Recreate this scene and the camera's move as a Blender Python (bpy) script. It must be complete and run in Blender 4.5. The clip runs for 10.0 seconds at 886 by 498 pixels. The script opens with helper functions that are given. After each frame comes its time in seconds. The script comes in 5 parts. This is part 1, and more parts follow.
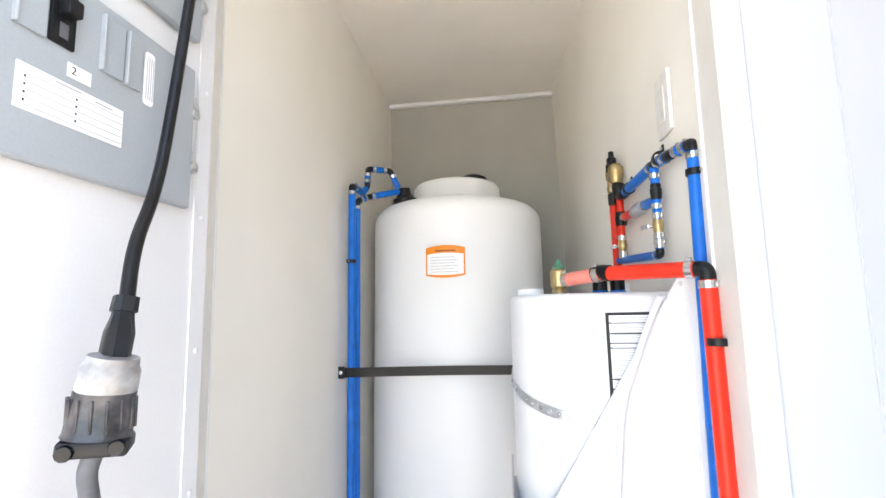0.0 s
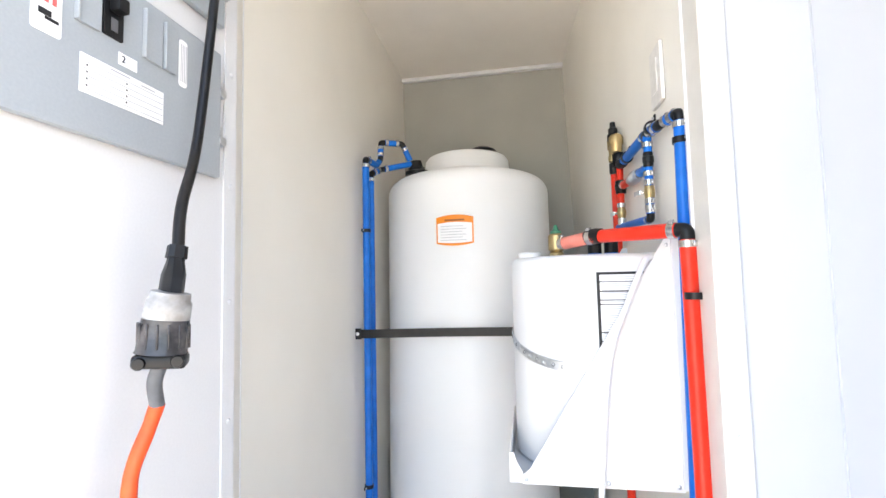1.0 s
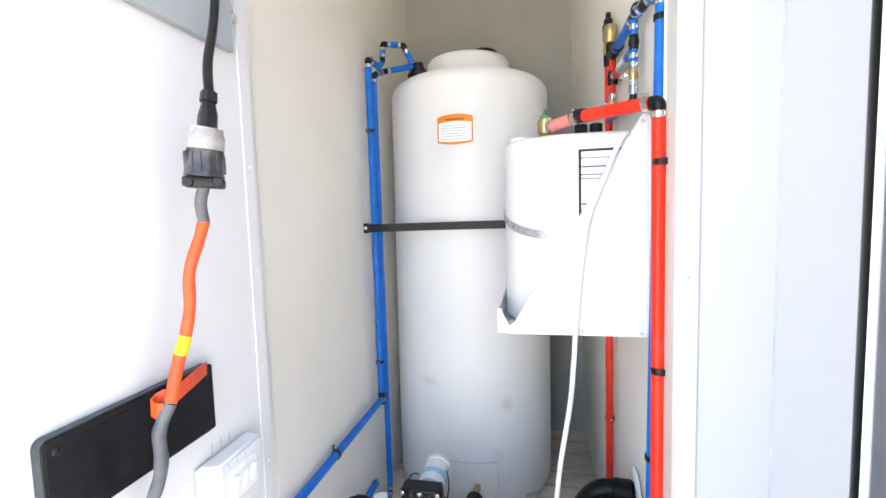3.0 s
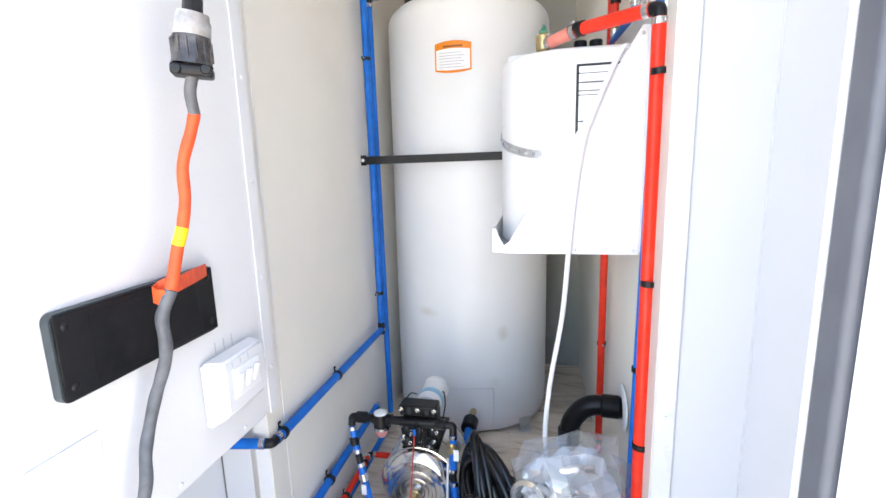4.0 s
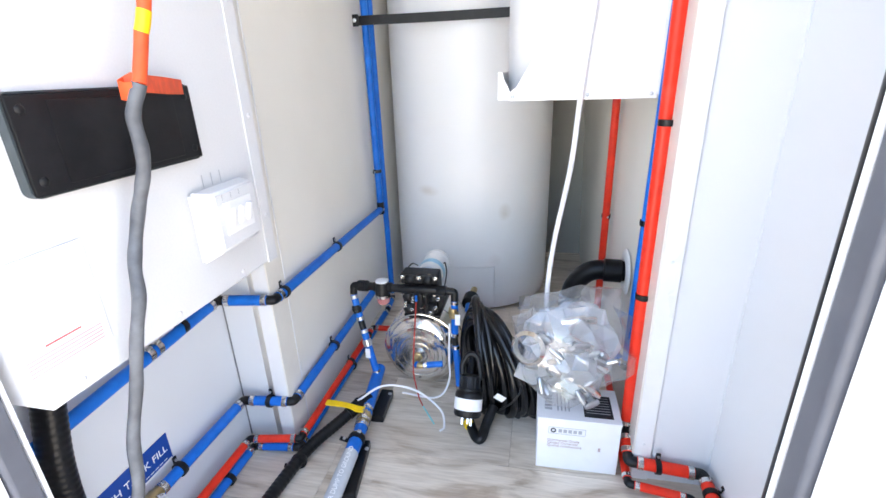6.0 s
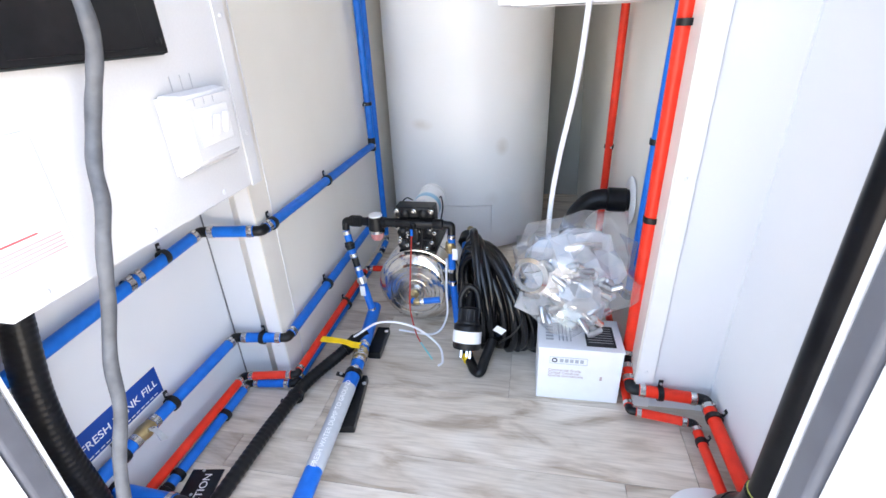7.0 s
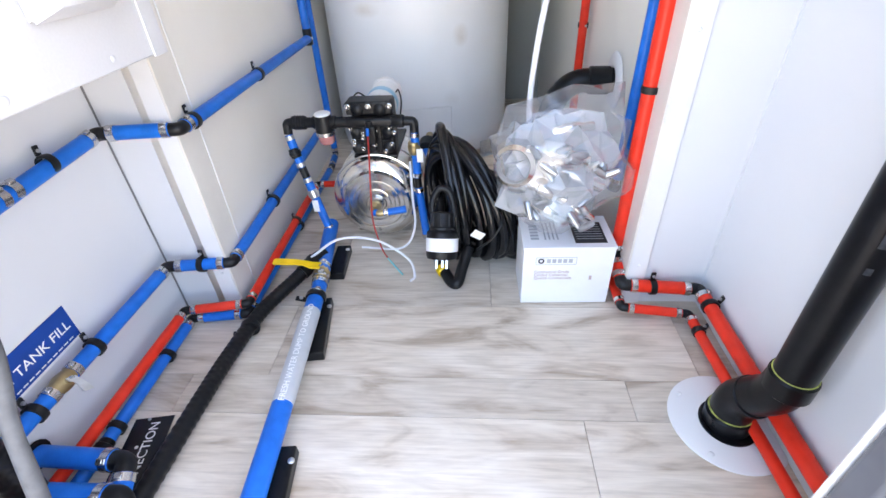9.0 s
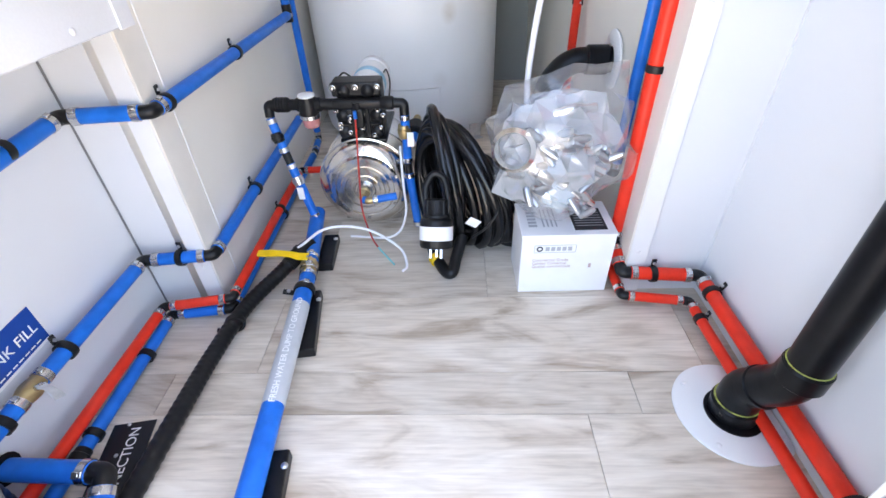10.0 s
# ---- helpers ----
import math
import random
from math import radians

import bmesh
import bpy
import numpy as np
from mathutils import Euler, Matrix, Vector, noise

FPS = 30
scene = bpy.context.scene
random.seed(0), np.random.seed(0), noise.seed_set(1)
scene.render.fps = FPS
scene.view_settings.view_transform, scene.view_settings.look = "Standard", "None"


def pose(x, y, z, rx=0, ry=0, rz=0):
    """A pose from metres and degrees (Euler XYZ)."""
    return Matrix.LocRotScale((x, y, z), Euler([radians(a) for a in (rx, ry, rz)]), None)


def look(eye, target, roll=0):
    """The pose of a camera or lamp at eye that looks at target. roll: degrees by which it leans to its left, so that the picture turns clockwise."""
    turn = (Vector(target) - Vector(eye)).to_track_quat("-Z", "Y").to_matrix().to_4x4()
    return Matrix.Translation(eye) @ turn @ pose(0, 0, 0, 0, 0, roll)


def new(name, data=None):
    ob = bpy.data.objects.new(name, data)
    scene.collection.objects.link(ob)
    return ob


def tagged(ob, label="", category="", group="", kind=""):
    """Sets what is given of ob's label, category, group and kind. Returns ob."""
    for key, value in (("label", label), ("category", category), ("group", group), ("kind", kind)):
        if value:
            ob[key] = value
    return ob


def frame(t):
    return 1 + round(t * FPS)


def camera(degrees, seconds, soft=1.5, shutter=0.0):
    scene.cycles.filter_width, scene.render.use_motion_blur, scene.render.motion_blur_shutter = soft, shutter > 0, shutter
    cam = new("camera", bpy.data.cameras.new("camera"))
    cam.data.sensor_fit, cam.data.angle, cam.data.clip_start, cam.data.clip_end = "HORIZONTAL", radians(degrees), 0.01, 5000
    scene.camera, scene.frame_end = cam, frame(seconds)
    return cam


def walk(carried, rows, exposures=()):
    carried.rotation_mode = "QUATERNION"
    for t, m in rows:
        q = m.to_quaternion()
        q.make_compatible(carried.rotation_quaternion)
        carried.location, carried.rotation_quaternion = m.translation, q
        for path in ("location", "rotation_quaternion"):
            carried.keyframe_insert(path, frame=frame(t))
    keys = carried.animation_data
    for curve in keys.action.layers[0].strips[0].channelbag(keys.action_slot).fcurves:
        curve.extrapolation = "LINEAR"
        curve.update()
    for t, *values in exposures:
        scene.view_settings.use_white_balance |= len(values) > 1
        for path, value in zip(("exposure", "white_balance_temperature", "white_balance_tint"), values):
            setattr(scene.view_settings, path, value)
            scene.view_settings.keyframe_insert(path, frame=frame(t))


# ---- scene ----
# camera and its way
cam = camera(87.8, 10.0)
PATH = [
    (0, (0.111, -0.039, 1.196), (-0.171, 1.925, 1.442), -1.2),
    (0.5, (0.131, -0.073, 1.182), (-0.198, 1.89, 1.383), -1.2),
    (1, (0.147, -0.107, 1.169), (-0.215, 1.855, 1.308), -1.3),
    (1.5, (0.161, -0.14, 1.155), (-0.221, 1.822, 1.224), -1.2),
    (2, (0.175, -0.171, 1.131), (-0.223, 1.789, 1.123), -1.2),
    (2.5, (0.189, -0.192, 1.101), (-0.221, 1.763, 1.007), -1.3),
    (2.7, (0.188, -0.196, 1.086), (-0.22, 1.759, 0.965), -1.6),
    (4, (0.204, -0.218, 0.991), (-0.211, 1.704, 0.626), -1.7),
    (4.5, (0.207, -0.216, 0.956), (-0.213, 1.685, 0.5), -1.7),
    (5, (0.206, -0.216, 0.919), (-0.213, 1.664, 0.38), -1.8),
    (5.5, (0.199, -0.213, 0.888), (-0.211, 1.641, 0.259), -1.9),
    (7, (0.175, -0.184, 0.777), (-0.187, 1.568, -0.117), -2.5),
    (7.5, (0.163, -0.168, 0.739), (-0.154, 1.549, -0.236), -2.9),
    (8, (0.148, -0.148, 0.706), (-0.111, 1.534, -0.345), -3.2),
    (8.5, (0.128, -0.128, 0.677), (-0.062, 1.525, -0.432), -3.1),
    (9, (0.113, -0.105, 0.659), (-0.023, 1.519, -0.499), -2.9),
    (9.5, (0.101, -0.085, 0.649), (0.005, 1.518, -0.544), -2.6),
    (10, (0.087, -0.069, 0.644), (0.027, 1.518, -0.572), -2.1),
]
EXPOSURES = [(0, 3.33, 7350, 9), (2.5, 3.33, 7350, 10), (5, 3.34, 7300, 10), (7.5, 3.45, 7350, 12), (10, 3.47, 7400, 13)]
walk(cam, [(t, look(eye, target, roll)) for t, eye, target, roll in PATH], EXPOSURES)

# daylight: a bright soft sky behind the camera
world = bpy.data.worlds.new("sky")
scene.world = world
world.use_nodes = True
wn = world.node_tree
sky = wn.nodes.new("ShaderNodeTexSky")
sky.sky_type = "NISHITA"
sky.sun_disc = False
sky.sun_elevation = radians(58)
sky.dust_density = 3.0
sky.sun_rotation = radians(45)
wn.nodes["Background"].inputs["Strength"].default_value = 0.15
wn.links.new(sky.outputs["Color"], wn.nodes["Background"].inputs["Color"])
sun = new("sun", bpy.data.lights.new("sun", "SUN"))
sun.data.energy = 3.0
sun.data.angle = radians(2)
sun.data.color = (1.0, 0.95, 0.88)
sun.matrix_world = look((2.33, 2.33, 5.3), (0, 0, 0))


# ---------- materials ----------
def material(name, color, rough=0.5, metal=0.0, scale=60.0, vary=0.06, bump=0.0, bump_scale=400.0, stretch=(1, 1, 1), island=0.0,
             stain=0.0, stain_color=(0.3, 0.25, 0.18), stain_scale=3.0, spec=0.5, coat=0.0, trans=0.0, alpha=1.0, ior=1.45, sss=0.0):
    m = bpy.data.materials.new(name)
    m.use_nodes = True
    nt = m.node_tree
    b = nt.nodes["Principled BSDF"]
    tc = nt.nodes.new("ShaderNodeTexCoord")
    mp = nt.nodes.new("ShaderNodeMapping")
    mp.inputs["Scale"].default_value = stretch
    nt.links.new(tc.outputs["Object"], mp.inputs["Vector"])
    n1 = nt.nodes.new("ShaderNodeTexNoise")
    n1.inputs["Scale"].default_value = scale
    n1.inputs["Detail"].default_value = 4
    nt.links.new(mp.outputs["Vector"], n1.inputs["Vector"])
    n2 = nt.nodes.new("ShaderNodeTexNoise")
    n2.inputs["Scale"].default_value = stain_scale
    n2.inputs["Detail"].default_value = 5
    nt.links.new(tc.outputs["Object"], n2.inputs["Vector"])
    lo = [c * (1 - vary) for c in color[:3]] + [1]
    hi = [min(1, c * (1 + vary)) for c in color[:3]] + [1]
    r = nt.nodes.new("ShaderNodeValToRGB")
    r.color_ramp.elements[0].position, r.color_ramp.elements[1].position = 0.3, 0.7
    r.color_ramp.elements[0].color, r.color_ramp.elements[1].color = lo, hi
    nt.links.new(n1.outputs["Fac"], r.inputs["Fac"])
    out = r.outputs["Color"]
    if stain:
        r2 = nt.nodes.new("ShaderNodeValToRGB")
        r2.color_ramp.elements[0].position, r2.color_ramp.elements[1].position = 0.52, 0.75
        r2.color_ramp.elements[0].color, r2.color_ramp.elements[1].color = (0, 0, 0, 1), (stain, stain, stain, 1)
        nt.links.new(n2.outputs["Fac"], r2.inputs["Fac"])
        mx = nt.nodes.new("ShaderNodeMixRGB")
        mx.inputs["Color2"].default_value = (*stain_color, 1)
        nt.links.new(r2.outputs["Color"], mx.inputs["Fac"])
        nt.links.new(out, mx.inputs["Color1"])
        out = mx.outputs["Color"]
    nt.links.new(out, b.inputs["Base Color"])
    mr = nt.nodes.new("ShaderNodeMapRange")
    mr.inputs["To Min"].default_value, mr.inputs["To Max"].default_value = max(0.02, rough - 0.07), min(1, rough + 0.07)
    nt.links.new(n2.outputs["Fac"], mr.inputs["Value"])
    nt.links.new(mr.outputs["Result"], b.inputs["Roughness"])
    b.inputs["Metallic"].default_value = metal
    b.inputs["Specular IOR Level"].default_value = spec
    b.inputs["Coat Weight"].default_value = coat
    b.inputs["Transmission Weight"].default_value = trans
    b.inputs["IOR"].default_value = ior
    b.inputs["Alpha"].default_value = alpha
    b.inputs["Subsurface Weight"].default_value = sss
    if sss:
        b.inputs["Subsurface Radius"].default_value = (1.0, 0.96, 0.92)
        b.inputs["Subsurface Scale"].default_value = 0.16
    if bump:
        n3 = nt.nodes.new("ShaderNodeTexNoise")
        n3.inputs["Scale"].default_value = bump_scale
        nt.links.new(mp.outputs["Vector"], n3.inputs["Vector"])
        bp = nt.nodes.new("ShaderNodeBump")
        bp.inputs["Strength"].default_value = bump
        bp.inputs["Distance"].default_value = 0.002
        nt.links.new(n3.outputs["Fac"], bp.inputs["Height"])
        nt.links.new(bp.outputs["Normal"], b.inputs["Normal"])
    return m


def plank_material():
    """Bleached grey-beige wood print: long grain along x, a shade of its own for each plank."""
    m = bpy.data.materials.new("bleached_wood_vinyl")
    m.use_nodes = True
    nt = m.node_tree
    b = nt.nodes["Principled BSDF"]
    tc = nt.nodes.new("ShaderNodeTexCoord")
    oi = nt.nodes.new("ShaderNodeObjectInfo")
    add = nt.nodes.new("ShaderNodeVectorMath")
    add.operation = "MULTIPLY_ADD"
    add.inputs[1].default_value = (7, 5, 3)
    nt.links.new(oi.outputs["Random"], add.inputs[0])
    nt.links.new(tc.outputs["Object"], add.inputs[2])
    mp = nt.nodes.new("ShaderNodeMapping")
    mp.inputs["Scale"].default_value = (2.6, 10.5, 1)
    nt.links.new(add.outputs[0], mp.inputs["Vector"])
    n1 = nt.nodes.new("ShaderNodeTexNoise")
    n1.inputs["Scale"].default_value, n1.inputs["Detail"].default_value, n1.inputs["Distortion"].default_value = 1.7, 8, 1.5
    nt.links.new(mp.outputs["Vector"], n1.inputs["Vector"])
    mp2 = nt.nodes.new("ShaderNodeMapping")
    mp2.inputs["Scale"].default_value = (14, 190, 1)
    nt.links.new(add.outputs[0], mp2.inputs["Vector"])
    n2 = nt.nodes.new("ShaderNodeTexNoise")
    n2.inputs["Scale"].default_value, n2.inputs["Detail"].default_value = 1.0, 5
    nt.links.new(mp2.outputs["Vector"], n2.inputs["Vector"])
    r = nt.nodes.new("ShaderNodeValToRGB")
    e = r.color_ramp.elements
    e[0].position, e[0].color = 0.3, (0.45, 0.355, 0.265, 1)
    e[1].position, e[1].color = 0.68, (0.8, 0.72, 0.615, 1)
    mid = e.new(0.47)
    mid.color = (0.69, 0.6, 0.49, 1)
    nt.links.new(n1.outputs["Fac"], r.inputs["Fac"])
    mx = nt.nodes.new("ShaderNodeMixRGB")
    mx.blend_type = "MULTIPLY"
    mx.inputs["Fac"].default_value = 0.34
    r2 = nt.nodes.new("ShaderNodeValToRGB")
    r2.color_ramp.elements[0].color, r2.color_ramp.elements[1].color = (0.5, 0.45, 0.41, 1), (1, 1, 1, 1)
    r2.color_ramp.elements[0].position, r2.color_ramp.elements[1].position = 0.3, 0.6
    nt.links.new(n2.outputs["Fac"], r2.inputs["Fac"])
    nt.links.new(r.outputs["Color"], mx.inputs["Color1"])
    nt.links.new(r2.outputs["Color"], mx.inputs["Color2"])
    hs = nt.nodes.new("ShaderNodeHueSaturation")
    mr = nt.nodes.new("ShaderNodeMapRange")
    mr.inputs["To Min"].default_value, mr.inputs["To Max"].default_value = 0.86, 1.1
    nt.links.new(oi.outputs["Random"], mr.inputs["Value"])
    nt.links.new(mr.outputs["Result"], hs.inputs["Value"])
    nt.links.new(mx.outputs["Color"], hs.inputs["Color"])
    nt.links.new(hs.outputs["Color"], b.inputs["Base Color"])
    b.inputs["Roughness"].default_value = 0.5
    bp = nt.nodes.new("ShaderNodeBump")
    bp.inputs["Strength"].default_value, bp.inputs["Distance"].default_value = 0.15, 0.001
    nt.links.new(n2.outputs["Fac"], bp.inputs["Height"])
    nt.links.new(bp.outputs["Normal"], b.inputs["Normal"])
    return m


CREAM = material("cream_wall_board", (0.875, 0.845, 0.78), 0.5, scale=5, vary=0.02, bump=0.12, bump_scale=260, stain=0.06, stain_color=(0.6, 0.55, 0.45))
WHITE_PANEL = material("white_metal_panel", (0.675, 0.692, 0.726), 0.34, scale=4, vary=0.015, bump=0.03, bump_scale=30)
CABINET = material("white_powder_coat", (0.66, 0.663, 0.677), 0.42, scale=300, vary=0.02, bump=0.05, bump_scale=900)
TRIM = material("white_trim", (0.74, 0.745, 0.76), 0.3, scale=20, vary=0.02)
BEIGE_TRIM = material("beige_trim", (0.72, 0.695, 0.65), 0.4, scale=20, vary=0.03)


def tank_stains(m):
    """Two tan rub marks, a sediment blush at the foot and faint vertical flow marks in the tank's wall."""
    nt = m.node_tree
    b = nt.nodes["Principled BSDF"]
    col = b.inputs["Base Color"].links[0].from_socket
    tc = nt.nodes.new("ShaderNodeTexCoord")
    no = nt.nodes.new("ShaderNodeTexNoise")
    no.inputs["Scale"].default_value, no.inputs["Detail"].default_value = 28, 4
    nt.links.new(tc.outputs["Object"], no.inputs["Vector"])
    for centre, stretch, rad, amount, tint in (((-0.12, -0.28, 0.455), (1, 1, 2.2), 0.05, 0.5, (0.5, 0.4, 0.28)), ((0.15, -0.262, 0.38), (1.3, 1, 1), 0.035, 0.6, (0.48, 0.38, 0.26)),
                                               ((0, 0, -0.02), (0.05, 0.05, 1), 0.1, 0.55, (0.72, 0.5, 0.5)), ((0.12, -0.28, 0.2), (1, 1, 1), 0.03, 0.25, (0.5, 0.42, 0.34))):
        sub = nt.nodes.new("ShaderNodeVectorMath")
        sub.operation = "SUBTRACT"
        sub.inputs[1].default_value = centre
        mul = nt.nodes.new("ShaderNodeVectorMath")
        mul.operation = "MULTIPLY"
        mul.inputs[1].default_value = stretch
        ln = nt.nodes.new("ShaderNodeVectorMath")
        ln.operation = "LENGTH"
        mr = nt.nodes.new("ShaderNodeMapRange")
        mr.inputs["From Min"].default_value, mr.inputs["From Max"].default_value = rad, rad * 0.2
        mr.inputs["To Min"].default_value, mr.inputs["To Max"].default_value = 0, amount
        mm = nt.nodes.new("ShaderNodeMath")
        mm.operation = "MULTIPLY"
        nt.links.new(tc.outputs["Object"], sub.inputs[0])
        nt.links.new(sub.outputs[0], mul.inputs[0])
        nt.links.new(mul.outputs[0], ln.inputs[0])
        nt.links.new(ln.outputs["Value"], mr.inputs["Value"])
        nt.links.new(mr.outputs["Result"], mm.inputs[0])
        nt.links.new(no.outputs["Fac"], mm.inputs[1])
        mx = nt.nodes.new("ShaderNodeMixRGB")
        mx.inputs["Color2"].default_value = (*tint, 1)
        nt.links.new(mm.outputs[0], mx.inputs["Fac"])
        nt.links.new(col, mx.inputs["Color1"])
        col = mx.outputs["Color"]
    nt.links.new(col, b.inputs["Base Color"])
    return m


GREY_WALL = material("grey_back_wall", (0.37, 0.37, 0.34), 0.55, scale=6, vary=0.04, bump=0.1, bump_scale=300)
CEILING = material("ceiling_board", (0.84, 0.8, 0.745), 0.55, scale=5, vary=0.03, bump=0.1, bump_scale=250)
PLANK = plank_material()
UNDERLAY = material("dark_floor_joint", (0.3, 0.25, 0.2), 0.8)
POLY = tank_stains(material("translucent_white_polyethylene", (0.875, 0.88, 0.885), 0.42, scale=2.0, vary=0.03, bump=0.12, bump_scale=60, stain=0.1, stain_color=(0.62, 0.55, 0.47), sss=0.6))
ENAMEL = material("white_enamel", (0.8, 0.8, 0.805), 0.3, scale=5, vary=0.01)
BLUE = material("blue_tubing", (0.002, 0.142, 0.58), 0.36, scale=40, vary=0.12, stain=0.1, stain_color=(0.06, 0.3, 0.68), stain_scale=14, spec=0.3)
RED = material("red_tubing", (0.76, 0.035, 0.016), 0.33, scale=40, vary=0.1, stain=0.14, stain_color=(0.8, 0.16, 0.12), stain_scale=14, spec=0.3)
PINK = material("faded_red_tubing", (0.74, 0.24, 0.19), 0.35, scale=40, vary=0.1)
BLACK = material("black_plastic", (0.008, 0.008, 0.009), 0.4, scale=80, vary=0.3, spec=0.35)
RUBBER = material("black_rubber", (0.007, 0.007, 0.008), 0.34, scale=80, vary=0.3, stain=0.06, stain_color=(0.05, 0.05, 0.05), stain_scale=20, spec=0.35)
ABS = material("black_drain_pipe", (0.005, 0.005, 0.006), 0.3, scale=60, vary=0.3, stain=0.2, stain_color=(0.022, 0.022, 0.022), stain_scale=16, spec=0.24)
STEEL = material("stainless_steel", (0.62, 0.61, 0.6), 0.25, 1.0, scale=120, vary=0.1, bump=0.05)
CHROME = material("polished_steel", (0.8, 0.78, 0.75), 0.2, 1.0, scale=30, vary=0.04)
GALV = material("galvanised_steel", (0.62, 0.64, 0.66), 0.36, 0.9, scale=90, vary=0.12)
BRASS = material("brass", (0.47, 0.355, 0.18), 0.4, 0.9, scale=60, vary=0.15, bump=0.1)
GREY_PAINT = material("grey_enclosure_paint", (0.33, 0.36, 0.385), 0.42, scale=300, vary=0.03, bump=0.06, bump_scale=700)
PAPER = material("white_label", (0.85, 0.85, 0.86), 0.5, scale=60, vary=0.02)
INK = material("black_print", (0.02, 0.02, 0.022), 0.5)
GREY_INK = material("grey_print", (0.42, 0.43, 0.46), 0.5)
RED_INK = material("red_print", (0.62, 0.12, 0.12), 0.5)
ORANGE_INK = material("orange_print", (0.85, 0.25, 0.01), 0.45)
BLUE_SIGN = material("blue_sign", (0.006, 0.055, 0.3), 0.35, scale=50, vary=0.05)
BLACK_SIGN = material("black_sign", (0.01, 0.01, 0.011), 0.35)
WHITE_INK = material("white_print", (0.85, 0.85, 0.85), 0.5)
ORANGE = material("orange_sleeve", (0.78, 0.085, 0.02), 0.55, scale=60, vary=0.18, stain=0.35, stain_color=(0.35, 0.06, 0.03), stain_scale=22)
GREY_CABLE = material("grey_cable", (0.085, 0.09, 0.1), 0.55, scale=45, vary=0.3, stain=0.4, stain_color=(0.2, 0.21, 0.23), stain_scale=18)
YELLOW = material("yellow_vinyl", (0.85, 0.55, 0.01), 0.4, scale=50, vary=0.08)
CONN_GREY = material("dirty_clear_plastic", (0.3, 0.3, 0.3), 0.3, scale=70, vary=0.35, stain=0.6, stain_color=(0.16, 0.11, 0.07), stain_scale=25)
CONN_DARK = material("smoked_plastic", (0.038, 0.036, 0.038), 0.25, scale=60, vary=0.5, stain=0.4, stain_color=(0.2, 0.17, 0.15), stain_scale=30)
CARTON = material("white_carton", (0.82, 0.82, 0.84), 0.55, scale=40, vary=0.02)


def film_material(name, haze):
    """Thin clear film: see-through, with glossy creases."""
    m = bpy.data.materials.new(name)
    m.use_nodes = True
    nt = m.node_tree
    nt.nodes.clear()
    out = nt.nodes.new("ShaderNodeOutputMaterial")
    mix, tr, gl = nt.nodes.new("ShaderNodeMixShader"), nt.nodes.new("ShaderNodeBsdfTransparent"), nt.nodes.new("ShaderNodeBsdfGlossy")
    tr.inputs["Color"].default_value = (0.94, 0.95, 0.97, 1)
    gl.inputs["Roughness"].default_value = 0.06
    lw = nt.nodes.new("ShaderNodeLayerWeight")
    lw.inputs["Blend"].default_value = 0.35
    mr = nt.nodes.new("ShaderNodeMapRange")
    mr.inputs["To Min"].default_value, mr.inputs["To Max"].default_value = 0.07, 0.5
    tc = nt.nodes.new("ShaderNodeTexCoord")
    no = nt.nodes.new("ShaderNodeTexVoronoi")
    no.inputs["Scale"].default_value = 16
    bp = nt.nodes.new("ShaderNodeBump")
    bp.inputs["Strength"].default_value, bp.inputs["Distance"].default_value = 0.08, 0.004
    nt.links.new(tc.outputs["Object"], no.inputs["Vector"])
    nt.links.new(no.outputs["Distance"], bp.inputs["Height"])
    nt.links.new(bp.outputs["Normal"], gl.inputs["Normal"])
    nt.links.new(bp.outputs["Normal"], lw.inputs["Normal"])
    nt.links.new(lw.outputs["Facing"], mr.inputs["Value"])
    nt.links.new(mr.outputs["Result"], mix.inputs["Fac"])
    nt.links.new(tr.outputs[0], mix.inputs[1])
    nt.links.new(gl.outputs[0], mix.inputs[2])
    milky, mix2 = nt.nodes.new("ShaderNodeBsdfDiffuse"), nt.nodes.new("ShaderNodeMixShader")
    milky.inputs["Color"].default_value = (0.85, 0.87, 0.9, 1)
    mix2.inputs["Fac"].default_value = haze
    nt.links.new(mix.outputs[0], mix2.inputs[1])
    nt.links.new(milky.outputs[0], mix2.inputs[2])
    nt.links.new(mix2.outputs[0], out.inputs["Surface"])
    return m


FILM = film_material("clear_plastic_film", 0.06)
MILKY_FILM = film_material("milky_plastic_film", 0.3)
SILICONE = material("white_cable_sheath", (0.8, 0.8, 0.83), 0.4, scale=40, vary=0.03)
WIRE_RED = material("red_wire", (0.45, 0.03, 0.02), 0.4)
WIRE_TEAL = material("teal_wire", (0.2, 0.6, 0.6), 0.4)
CLEAR_RED = material("pink_clear_bowl", (0.5, 0.2, 0.19), 0.15, coat=0.3)
FRAME_GREY = material("grey_door_gasket", (0.095, 0.1, 0.118), 0.45, scale=30, vary=0.1)
ALU = material("door_frame_aluminium", (0.45, 0.46, 0.47), 0.35, 0.7, scale=60, vary=0.06)
OUTER = material("white_cladding", (0.85, 0.85, 0.85), 0.4, scale=6, vary=0.02)
CONCRETE = material("pale_concrete", (0.42, 0.4, 0.37), 0.85, scale=3, vary=0.15, bump=0.3, bump_scale=80)


